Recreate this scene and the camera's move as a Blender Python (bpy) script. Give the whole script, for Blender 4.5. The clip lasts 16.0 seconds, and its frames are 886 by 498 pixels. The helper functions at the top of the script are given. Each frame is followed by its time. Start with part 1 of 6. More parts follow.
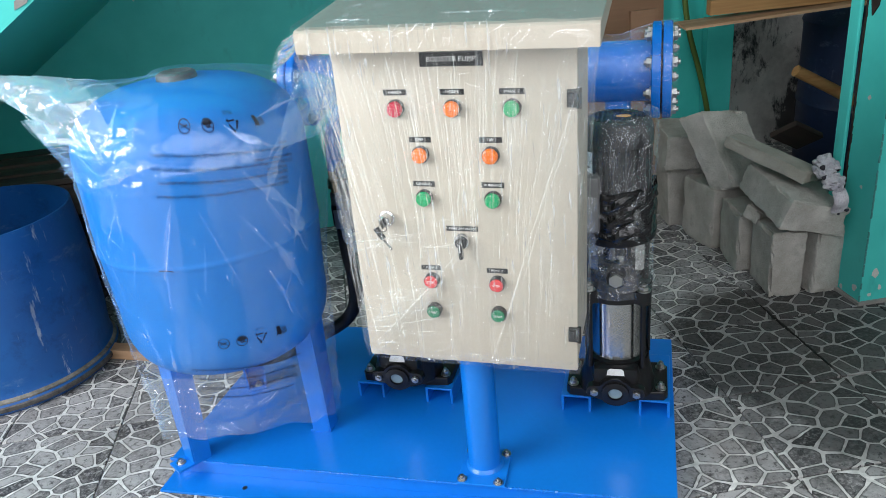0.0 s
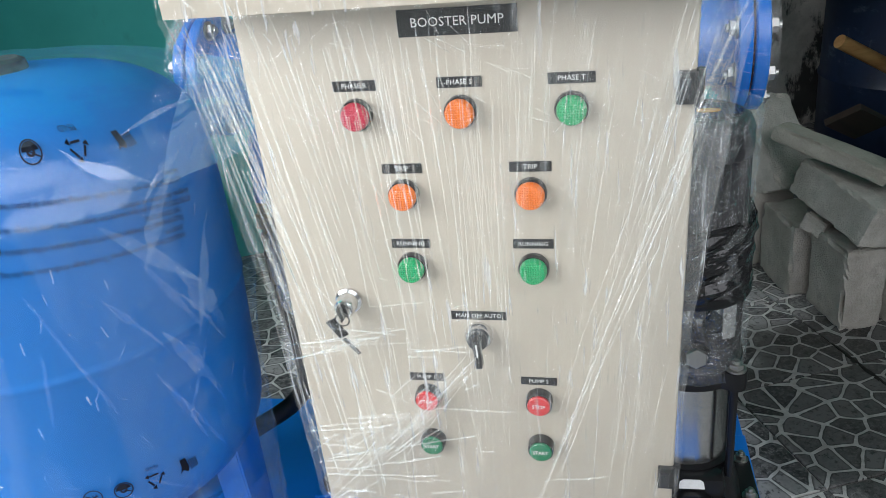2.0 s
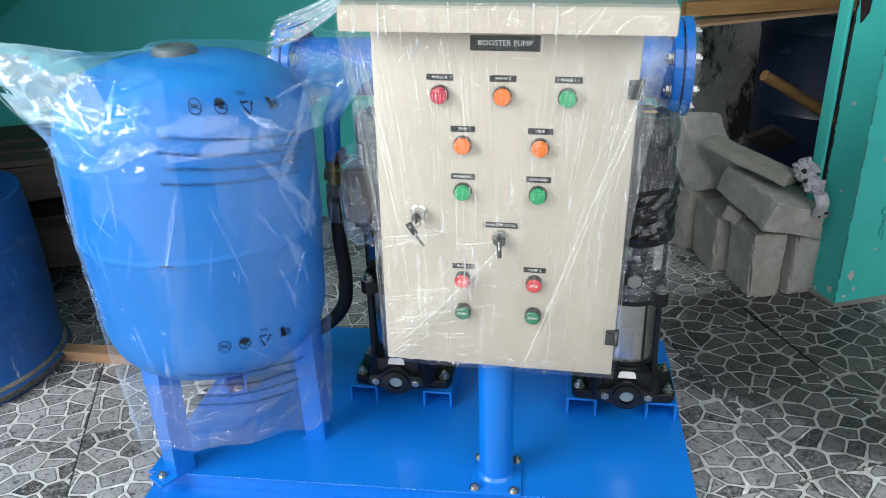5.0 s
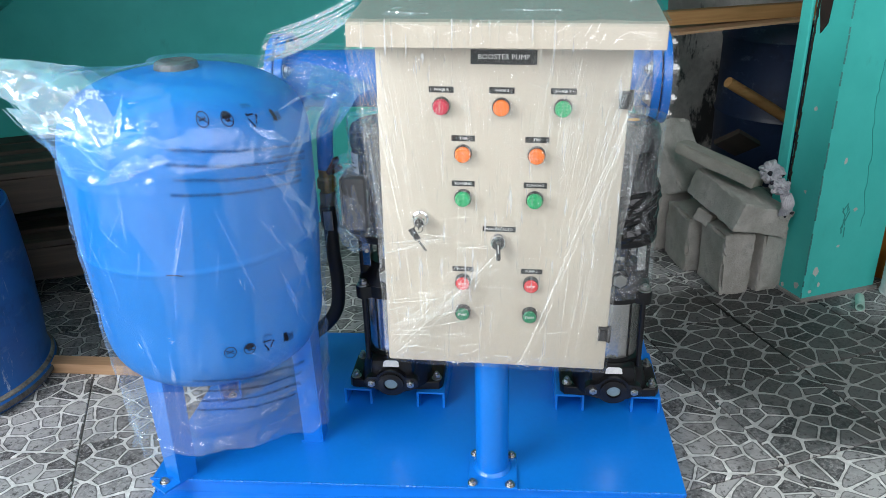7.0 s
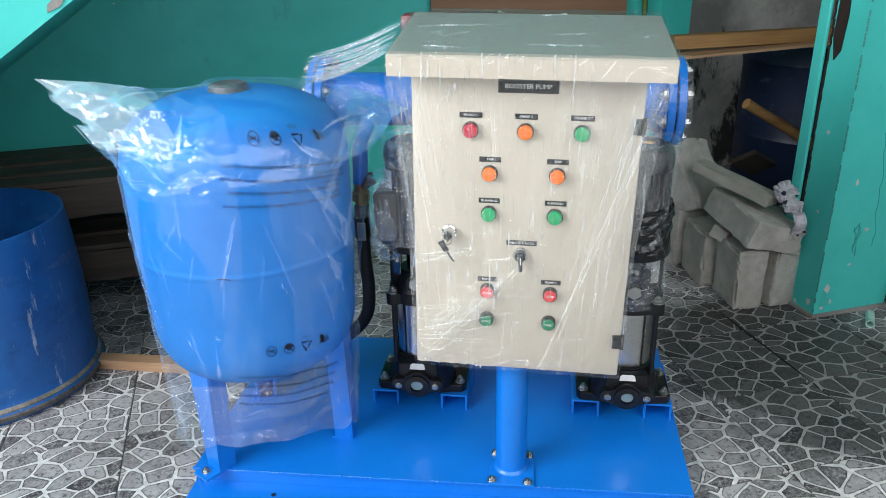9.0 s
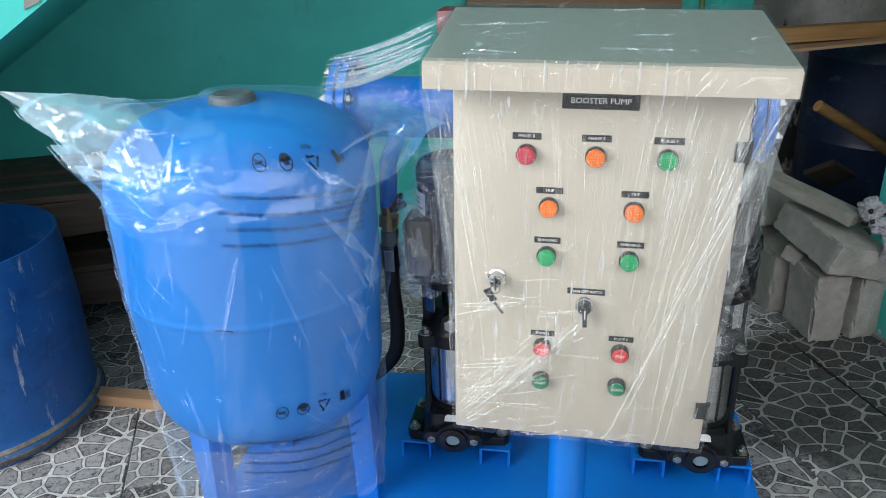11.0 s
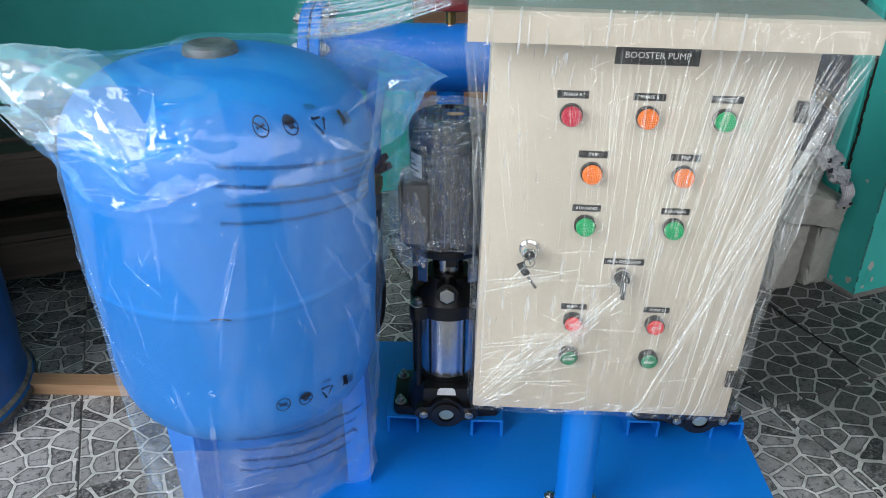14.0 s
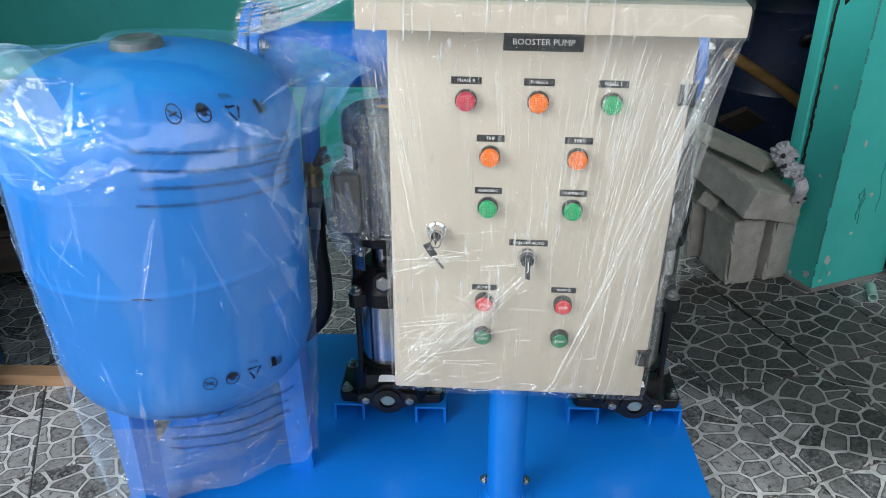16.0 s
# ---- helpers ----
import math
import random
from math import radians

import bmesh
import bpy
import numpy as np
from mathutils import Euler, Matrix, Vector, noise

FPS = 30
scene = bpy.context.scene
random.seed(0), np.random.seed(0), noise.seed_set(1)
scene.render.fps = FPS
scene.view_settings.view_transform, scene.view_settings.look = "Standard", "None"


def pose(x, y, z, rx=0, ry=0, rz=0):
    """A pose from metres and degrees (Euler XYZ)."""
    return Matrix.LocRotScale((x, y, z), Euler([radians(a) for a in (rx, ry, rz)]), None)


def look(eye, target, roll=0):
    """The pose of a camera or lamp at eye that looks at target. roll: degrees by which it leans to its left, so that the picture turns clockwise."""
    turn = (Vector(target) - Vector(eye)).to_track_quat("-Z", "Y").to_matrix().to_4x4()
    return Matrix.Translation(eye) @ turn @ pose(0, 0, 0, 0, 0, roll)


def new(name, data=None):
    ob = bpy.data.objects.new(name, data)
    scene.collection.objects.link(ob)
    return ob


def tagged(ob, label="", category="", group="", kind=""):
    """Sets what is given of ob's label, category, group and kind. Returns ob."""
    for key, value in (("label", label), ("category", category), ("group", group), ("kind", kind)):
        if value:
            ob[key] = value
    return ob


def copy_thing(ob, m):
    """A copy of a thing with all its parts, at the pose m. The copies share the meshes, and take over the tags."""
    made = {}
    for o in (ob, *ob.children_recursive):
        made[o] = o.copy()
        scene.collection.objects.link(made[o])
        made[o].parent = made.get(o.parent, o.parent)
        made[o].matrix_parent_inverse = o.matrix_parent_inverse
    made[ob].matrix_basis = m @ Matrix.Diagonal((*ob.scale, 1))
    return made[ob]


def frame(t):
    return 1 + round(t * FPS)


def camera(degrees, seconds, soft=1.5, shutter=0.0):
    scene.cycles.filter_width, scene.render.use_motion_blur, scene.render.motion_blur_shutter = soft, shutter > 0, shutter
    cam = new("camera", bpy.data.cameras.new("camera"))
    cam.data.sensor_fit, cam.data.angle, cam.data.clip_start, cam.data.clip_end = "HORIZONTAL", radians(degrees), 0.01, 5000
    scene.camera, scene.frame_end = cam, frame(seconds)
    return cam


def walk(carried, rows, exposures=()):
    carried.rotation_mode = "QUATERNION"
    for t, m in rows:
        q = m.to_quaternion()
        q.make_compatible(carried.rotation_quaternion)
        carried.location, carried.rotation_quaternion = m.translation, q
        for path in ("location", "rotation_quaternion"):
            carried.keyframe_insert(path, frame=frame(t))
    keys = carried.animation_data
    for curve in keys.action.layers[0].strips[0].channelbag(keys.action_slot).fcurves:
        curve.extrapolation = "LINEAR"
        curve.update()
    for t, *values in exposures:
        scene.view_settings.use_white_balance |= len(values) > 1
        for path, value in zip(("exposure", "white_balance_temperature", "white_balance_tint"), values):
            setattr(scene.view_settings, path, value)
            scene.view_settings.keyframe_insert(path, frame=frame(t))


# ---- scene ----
cam = camera(60.3, 16.0, 0.2)
METRES, EYE, TILT, LEAN, TURN = 8.0, 1.5, 0.0, 0.0, 0.0
EXPOSURE = -0.04
PATH = [
    (0, (0.345, -1.255, 1.206), (-0.197, 0.493, 0.399), -5.7),
    (0.5, (0.33, -1.087, 1.197), (-0.198, 0.664, 0.389), -6.1),
    (1, (0.291, -0.968, 1.161), (-0.214, 0.789, 0.35), -6.6),
    (1.5, (0.186, -0.818, 1.105), (-0.286, 0.944, 0.286), -6.9),
    (2, (0.137, -0.701, 1.087), (-0.293, 1.059, 0.239), -6.7),
    (2.5, (0.127, -0.721, 1.116), (-0.257, 1.046, 0.261), -6.5),
    (3, (0.115, -0.804, 1.127), (-0.237, 0.966, 0.265), -5.6),
    (3.5, (0.153, -0.889, 1.156), (-0.174, 0.887, 0.296), -4.3),
    (4, (0.21, -1.035, 1.16), (-0.11, 0.752, 0.322), -3.4),
    (4.5, (0.186, -1.143, 1.186), (-0.145, 0.647, 0.357), -2.5),
    (4.7, (0.149, -1.182, 1.183), (-0.181, 0.608, 0.354), -2.2),
    (6.8, (0.048, -1.287, 1.207), (-0.184, 0.521, 0.386), -1.9),
    (7, (0.05, -1.288, 1.208), (-0.172, 0.524, 0.391), -1.8),
    (7.5, (0.052, -1.317, 1.224), (-0.157, 0.5, 0.415), -1.5),
    (8, (0.059, -1.357, 1.25), (-0.151, 0.463, 0.448), -1.2),
    (8.5, (0.063, -1.396, 1.254), (-0.169, 0.424, 0.458), -1.2),
    (9, (0.054, -1.4, 1.26), (-0.225, 0.415, 0.469), -1.4),
    (9.5, (0.031, -1.392, 1.257), (-0.314, 0.415, 0.473), -1.7),
    (9.7, (0.024, -1.387, 1.256), (-0.343, 0.416, 0.474), -1.8),
    (11.8, (-0.142, -1.002, 1.227), (-0.42, 0.774, 0.35), -2.3),
    (12, (-0.192, -1.004, 1.226), (-0.43, 0.765, 0.324), -2.1),
    (12.5, (-0.264, -1.011, 1.212), (-0.44, 0.749, 0.279), -1.6),
    (13, (-0.264, -1.008, 1.214), (-0.372, 0.749, 0.265), -0.8),
    (13.5, (-0.241, -1.009, 1.222), (-0.319, 0.749, 0.272), -0.2),
    (14, (-0.235, -1.013, 1.225), (-0.306, 0.75, 0.283), 0.2),
    (14.5, (-0.235, -1.02, 1.226), (-0.308, 0.749, 0.296), 0.3),
    (15, (-0.224, -1.028, 1.228), (-0.3, 0.744, 0.305), 0.2),
    (15.5, (-0.162, -1.039, 1.222), (-0.247, 0.735, 0.302), -0.0),
    (16, (-0.073, -1.07, 1.208), (-0.18, 0.704, 0.292), -0.6),
]
walk(cam, [(t, look(eye, target, roll)) for t, eye, target, roll in PATH], [(0.0, EXPOSURE - 0.05), (1.0, EXPOSURE - 0.10), (2.0, EXPOSURE - 0.25), (3.0, EXPOSURE - 0.22), (4.0, EXPOSURE - 0.08), (7.0, EXPOSURE - 0.03), (9.5, EXPOSURE - 0.06), (12.0, EXPOSURE - 0.30), (16.0, EXPOSURE - 0.28)])

# ---- light ----
ROOM = 23.5                       # the room's turn against the pump set, degrees
world = bpy.data.worlds.new("sky")
scene.world = world
world.use_nodes = True
wn = world.node_tree.nodes
sky = wn.new("ShaderNodeTexSky")
sky.sky_type, sky.sun_disc = "NISHITA", False
sky.sun_elevation, sky.sun_rotation = radians(76), radians(200)
world.node_tree.links.new(sky.outputs[0], wn["Background"].inputs[0])
wn["Background"].inputs[1].default_value = 0.05
sun = new("sun", bpy.data.lights.new("sun", "SUN"))
sun.data.energy, sun.data.angle, sun.data.color = 0.8, radians(12), (1.0, 0.97, 0.93)
sun.matrix_world = look((-0.9, -1.0, 5.5), (-0.5, 0.3, 0))


def room(u, v, z, rx=0, ry=0, rz=0):
    """A pose in the room's own axes: u along the back wall, v towards it."""
    return pose(0, 0, 0, 0, 0, ROOM) @ pose(u, v, z, rx, ry, rz)


def opening_light(name, u, v, z, wide, high, watts, rz=0, rx=90):
    d = bpy.data.lights.new(name, "AREA")
    d.shape, d.size, d.size_y, d.energy, d.color = "RECTANGLE", wide, high, watts, (0.955, 0.965, 1.0)
    ob = new(name, d)
    ob.matrix_world = room(u, v, z, rx, 0, rz)
    return ob


# Lamps stand in for daylight through assumed openings out of view.
opening_light("daylight_front", 0.55, -2.15, 2.30, 3.7, 2.2, 72, 0, 62)
opening_light("daylight_side", -2.92, -1.00, 2.10, 2.3, 2.2, 184, -90, 80)

# ---- materials ----


class Mat:
    """A node material and short ways to wire it."""

    def __init__(self, name):
        self.m = bpy.data.materials.new(name)
        self.m.use_nodes = True
        self.t = self.m.node_tree
        self.p = self.t.nodes["Principled BSDF"]
        self.out = self.t.nodes["Material Output"]
        self.xyz = self.node("ShaderNodeTexCoord").outputs["Object"]

    def node(self, kind, **values):
        n = self.t.nodes.new(kind)
        for k, v in values.items():
            setattr(n, k, v)
        return n

    def link(self, a, b):
        self.t.links.new(a, b)

    def value(self, sock, v):
        if hasattr(v, "is_output"):
            self.link(v, sock)
        else:
            sock.default_value = v

    def scaled(self, s, vec=None):
        n = self.node("ShaderNodeMapping")
        self.link(vec or self.xyz, n.inputs["Vector"])
        n.inputs["Scale"].default_value = s if hasattr(s, "__len__") else (s, s, s)
        return n.outputs[0]

    def noise(self, s, detail=4.0, rough=0.55, vec=None, warp=0.0):
        n = self.node("ShaderNodeTexNoise")
        self.link(self.scaled(s, vec), n.inputs["Vector"])
        n.inputs["Scale"].default_value = 1.0
        n.inputs["Detail"].default_value, n.inputs["Roughness"].default_value = detail, rough
        n.inputs["Distortion"].default_value = warp
        return n.outputs["Fac"]

    def ramp(self, fac, a, b, ca=(0, 0, 0, 1), cb=(1, 1, 1, 1)):
        n = self.node("ShaderNodeValToRGB")
        e = n.color_ramp.elements
        e[0].position, e[1].position = a, b
        e[0].color, e[1].color = (*ca[:3], 1), (*cb[:3], 1)
        self.link(fac, n.inputs[0])
        return n.outputs[0]

    def mix(self, fac, a, b, how="MIX"):
        n = self.node("ShaderNodeMix", data_type="RGBA", blend_type=how)
        self.value(n.inputs[0], fac)
        self.value(n.inputs[6], a if hasattr(a, "is_output") else (*a[:3], 1))
        self.value(n.inputs[7], b if hasattr(b, "is_output") else (*b[:3], 1))
        return n.outputs[2]

    def math(self, how, a, b=0.0):
        n = self.node("ShaderNodeMath", operation=how)
        self.value(n.inputs[0], a)
        self.value(n.inputs[1], b)
        return n.outputs[0]

    def bump(self, height, strength=0.3, far=0.002):
        n = self.node("ShaderNodeBump")
        n.inputs["Strength"].default_value, n.inputs["Distance"].default_value = strength, far
        self.link(height, n.inputs["Height"])
        return n.outputs[0]

    def set(self, **values):
        for k, v in values.items():
            self.value(self.p.inputs[k.replace("_", " ")], (*v, 1) if isinstance(v, tuple) and len(v) == 3 else v)
        return self


def surf(name, a, b, big=5.0, fine=120.0, rough=0.5, wear=0.12, metal=0.0, bump=0.15, far=0.0015, coat=0.0, spec=0.5):
    """A surface that drifts between two colours at two scales, with fine relief."""
    m = Mat(name)
    n1, n2 = m.noise(big, 5.0, 0.6), m.noise(fine, 3.0)
    f = m.math("ADD", m.math("MULTIPLY", n1, 0.7), m.math("MULTIPLY", n2, 0.3))
    m.set(Base_Color=m.ramp(f, 0.34, 0.66, a, b), Metallic=metal, Coat_Weight=coat, Specular_IOR_Level=spec)
    m.set(Roughness=m.math("ADD", rough - wear / 2, m.math("MULTIPLY", n1, wear)))
    if bump:
        m.set(Normal=m.bump(m.math("ADD", n2, n1), bump, far))
    return m.m


def plain(name, c, rough=0.4, metal=0.0):
    return surf(name, tuple(0.85 * x for x in c), tuple(min(1, 1.1 * x) for x in c), 30, 300, rough, 0.1, metal, 0.05, 0.0005)


def wood(name, dark, light, along=0, rough=0.65, grain=1.0):
    m = Mat(name)
    s = [38.0 * grain] * 3
    s[along] = 2.2 * grain
    g = m.noise(tuple(s), 6.0, 0.62, warp=0.6)
    blot = m.noise(4.0, 3.0)
    f = m.math("ADD", m.math("MULTIPLY", g, 0.75), m.math("MULTIPLY", blot, 0.25))
    m.set(Base_Color=m.ramp(f, 0.33, 0.68, dark, light), Roughness=rough, Normal=m.bump(g, 0.35, 0.0015))
    return m.m


def steel(name, c=(0.62, 0.62, 0.61), rough=0.22, along=2, streak=260.0):
    m = Mat(name)
    s = [streak] * 3
    s[along] = 6.0
    n = m.noise(tuple(s), 4.0)
    m.set(Base_Color=m.ramp(n, 0.2, 0.8, tuple(x * 0.85 for x in c), c), Metallic=1.0,
          Roughness=m.math("ADD", rough - 0.06, m.math("MULTIPLY", n, 0.16)), Normal=m.bump(n, 0.06, 0.0004))
    return m.m


def teal_paint():
    m = Mat("teal_wall_paint")
    n1, n2 = m.noise(2.6, 6.0, 0.62), m.noise(70, 4.0)
    c = m.ramp(n1, 0.3, 0.72, (0.043, 0.455, 0.40), (0.073, 0.585, 0.52))
    grime = m.ramp(m.noise((9, 9, 4), 8.0, 0.68), 0.60, 0.74)
    c = m.mix(m.math("MULTIPLY", grime, 0.35), c, (0.03, 0.13, 0.11))
    chips = m.ramp(m.noise(17, 5.0, 0.6), 0.765, 0.78)
    c = m.mix(m.math("MULTIPLY", chips, 0.8), c, (0.60, 0.60, 0.55))
    m.set(Base_Color=c, Roughness=m.math("ADD", 0.33, m.math("MULTIPLY", n1, 0.2)), Specular_IOR_Level=0.35)
    m.set(Normal=m.bump(m.math("SUBTRACT", m.math("ADD", m.math("MULTIPLY", n2, 0.4), n1), chips), 0.3, 0.003))
    return m.m


def mould_cement():
    m = Mat("mouldy_cement_render")
    n1, n2, n3 = m.noise(3.2, 8.0, 0.66), m.noise(60, 4.0), m.noise((5, 5, 2.5), 9.0, 0.72, warp=0.4)
    c = m.mix(m.ramp(n1, 0.42, 0.6), (0.46, 0.44, 0.41), (0.80, 0.77, 0.72))
    c = m.mix(m.math("MULTIPLY", m.ramp(n3, 0.545, 0.61), 0.93), c, (0.018, 0.020, 0.022))
    m.set(Base_Color=c, Roughness=0.85, Normal=m.bump(m.math("ADD", n1, m.math("MULTIPLY", n2, 0.3)), 0.5, 0.006))
    return m.m


def concrete(name, a, b):
    m = Mat(name)
    n1, n2 = m.noise(11, 6.0, 0.6), m.noise(240, 3.0)
    pores = m.node("ShaderNodeTexVoronoi")
    m.link(m.scaled(150), pores.inputs["Vector"])
    pores.inputs["Scale"].default_value = 1.0
    pit = m.ramp(pores.outputs["Distance"], 0.05, 0.22)
    tone = m.node("ShaderNodeObjectInfo").outputs["Random"]
    c = m.ramp(m.math("ADD", m.math("MULTIPLY", n1, 0.8), m.math("MULTIPLY", n2, 0.2)), 0.33, 0.68, a, b)
    c = m.mix(m.math("MULTIPLY", tone, 0.35), c, (0.30, 0.26, 0.215))
    c = m.mix(m.math("MULTIPLY", m.ramp(m.noise(7, 7.0, 0.7), 0.58, 0.72), 0.45), c, (0.13, 0.125, 0.11))
    m.set(Base_Color=c, Roughness=0.9, Specular_IOR_Level=0.2)
    m.set(Normal=m.bump(m.math("ADD", m.math("MULTIPLY", pit, 0.4), m.math("ADD", n1, m.math("MULTIPLY", n2, 0.9))), 0.9, 0.007))
    return m.m


def crazy_tile():
    """Glazed floor tile, printed with grey paving stones and white joints."""
    m = Mat("crazy_paving_tile")
    info = m.node("ShaderNodeObjectInfo").outputs["Random"]
    pick = m.math("MULTIPLY", m.math("FLOOR", m.math("MULTIPLY", info, 3.999)), 3.7)
    wob = m.node("ShaderNodeTexNoise")
    m.link(m.scaled(11.0), wob.inputs["Vector"])
    wob.inputs["Scale"].default_value = 1.0
    wob.inputs["Detail"].default_value = 2.0
    v = m.node("ShaderNodeVectorMath", operation="MULTIPLY_ADD")
    m.link(wob.outputs["Color"], v.inputs[0])
    v.inputs[1].default_value = (0.014, 0.014, 0.0)
    m.link(m.xyz, v.inputs[2])
    w = m.node("ShaderNodeCombineXYZ")
    m.link(pick, w.inputs[0])
    flat = m.node("ShaderNodeVectorMath", operation="MULTIPLY")
    m.link(v.outputs[0], flat.inputs[0])
    flat.inputs[1].default_value = (16.0, 18.5, 0.0)
    at = m.node("ShaderNodeVectorMath", operation="ADD")
    m.link(flat.outputs[0], at.inputs[0])
    m.link(w.outputs[0], at.inputs[1])

    def cells(feature):
        n = m.node("ShaderNodeTexVoronoi", feature=feature, voronoi_dimensions="2D")
        m.link(at.outputs[0], n.inputs["Vector"])
        n.inputs["Scale"].default_value, n.inputs["Randomness"].default_value = 1.0, 1.0
        return n
    edge, cell = cells("DISTANCE_TO_EDGE").outputs["Distance"], cells("F1").outputs["Color"]
    reach = cells("F1").outputs["Distance"]
    corner = m.math("MULTIPLY", m.math("MAXIMUM", m.math("SUBTRACT", reach, 0.50), 0.0), 0.16)
    edge = m.math("SUBTRACT", edge, corner)
    line = m.ramp(m.math("ADD", edge, m.math("MULTIPLY", m.math("SUBTRACT", m.noise(40, 3.0, 0.55), 0.5), 0.06)), 0.042, 0.056, (1, 1, 1), (0, 0, 0))
    rim = m.ramp(edge, 0.05, 0.13, (1, 1, 1), (0, 0, 0))
    tone = m.node("ShaderNodeSeparateColor")
    m.link(cell, tone.inputs[0])
    cloud = m.noise(26, 8.0, 0.72)
    f = m.math("ADD", m.math("MULTIPLY", tone.outputs[0], 0.62), m.math("MULTIPLY", cloud, 0.95))
    stone = m.ramp(f, 0.46, 1.12, (0.040, 0.040, 0.045), (0.42, 0.415, 0.412))
    stone = m.mix(m.math("MULTIPLY", m.ramp(m.noise(95, 6.0, 0.75), 0.49, 0.60), 0.75), stone, (0.44, 0.43, 0.42))
    stone = m.mix(m.math("MULTIPLY", m.ramp(m.noise(60, 6.0, 0.75), 0.53, 0.62), 0.8), stone, (0.016, 0.016, 0.018))
    stone = m.mix(m.math("MULTIPLY", rim, 0.8), stone, (0.014, 0.014, 0.016))
    joint = m.ramp(m.noise(35, 6.0, 0.7), 0.35, 0.65, (0.50, 0.50, 0.48), (0.84, 0.84, 0.81))
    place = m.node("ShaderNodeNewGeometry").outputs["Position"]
    # Round one point: trodden dirt, and weaker daylight painted into the tiles.
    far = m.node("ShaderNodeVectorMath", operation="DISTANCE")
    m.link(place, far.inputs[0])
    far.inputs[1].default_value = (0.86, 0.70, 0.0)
    tread_shade = m.math("ADD", far.outputs["Value"], m.math("MULTIPLY", m.noise(1.7, 6.0, 0.6, vec=place), 0.9))
    tread_shade = m.ramp(tread_shade, 0.85, 1.85, (1, 1, 1), (0, 0, 0))
    stone = m.mix(m.math("MULTIPLY", tread_shade, 0.82), stone, (0.013, 0.014, 0.014))
    joint = m.mix(m.math("MULTIPLY", tread_shade, 0.64), joint, (0.035, 0.035, 0.033))
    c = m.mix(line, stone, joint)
    dirt = m.ramp(m.noise(2.3, 7.0, 0.68, vec=place), 0.42, 0.74)
    c = m.mix(m.math("MULTIPLY", dirt, 0.38), c, (0.10, 0.09, 0.075))
    scuff = m.ramp(m.noise(5.5, 8.0, 0.75, vec=place), 0.66, 0.80)
    c = m.mix(m.math("MULTIPLY", scuff, 0.45), c, (0.02, 0.02, 0.02))
    m.set(Base_Color=c, Roughness=m.math("ADD", 0.42, m.math("MULTIPLY", cloud, 0.22)), Specular_IOR_Level=0.22)
    m.set(Normal=m.bump(m.math("ADD", m.math("MULTIPLY", cloud, 0.5), edge), 0.25, 0.002))
    return m.m


def film(name, haze, streaks, wrinkle, sheen=0.07, tint=(0.97, 0.985, 1.0), gloss=0.10, crease=18.0, far=0.004, streak_w=0.6, milk=(0.80, 0.83, 0.86), veil=0.0):
    """Clear plastic film: see-through, a little milky, with creases that shine."""
    m = Mat(name)
    t = m.t
    clear = m.node("ShaderNodeBsdfTransparent")
    clear.inputs[0].default_value = (*tint, 1)
    milky = m.node("ShaderNodeBsdfDiffuse")
    milky.inputs[0].default_value = (*milk, 1)
    thin = m.node("ShaderNodeBsdfTranslucent")
    thin.inputs[0].default_value = (*milk, 1)
    shine = m.node("ShaderNodeBsdfGlossy")
    shine.inputs["Roughness"].default_value = gloss
    n1 = m.noise(crease, 3.0, 0.45, warp=1.2)
    fold = m.math("ABSOLUTE", m.math("SUBTRACT", n1, 0.5))
    n2 = m.noise(wrinkle, 5.0, 0.6, warp=0.3)
    h = m.math("ADD", m.math("MULTIPLY", m.math("POWER", fold, 0.7), 2.0), m.math("MULTIPLY", n2, 0.8))
    normal = m.bump(h, 0.9, far)
    for n in (shine, milky):
        m.link(normal, n.inputs["Normal"])
    face = m.node("ShaderNodeLayerWeight")
    face.inputs[0].default_value = 0.25
    m.link(normal, face.inputs["Normal"])
    s = m.ramp(m.noise(streaks, 3.0, 0.5), 0.60, 0.70)
    patch = m.ramp(m.noise(5.0, 3.0), 0.38, 0.62)
    s = m.math("MULTIPLY", s, m.math("MULTIPLY", patch, streak_w))
    if veil:
        loose = m.ramp(m.noise((8.0, 8.0, 2.0), 4.0, 0.55, warp=0.8), 0.50, 0.60)
        s = m.math("ADD", s, m.math("MULTIPLY", loose, veil))
    white = m.node("ShaderNodeMixShader")
    white.inputs[0].default_value = 0.35
    m.link(milky.outputs[0], white.inputs[1])
    m.link(thin.outputs[0], white.inputs[2])
    a = m.node("ShaderNodeMixShader")
    m.value(a.inputs[0], m.math("ADD", s, haze))
    m.link(clear.outputs[0], a.inputs[1])
    m.link(white.outputs[0], a.inputs[2])
    g = m.math("ADD", sheen, m.math("MULTIPLY", m.math("POWER", face.outputs["Facing"], 3.0), 0.35))
    m.link(m.ramp(g, 0.0, 1.0), shine.inputs["Color"])
    b = m.node("ShaderNodeAddShader")
    m.link(a.outputs[0], b.inputs[0])
    m.link(shine.outputs[0], b.inputs[1])
    m.link(b.outputs[0], m.out.inputs[0])
    return m.m


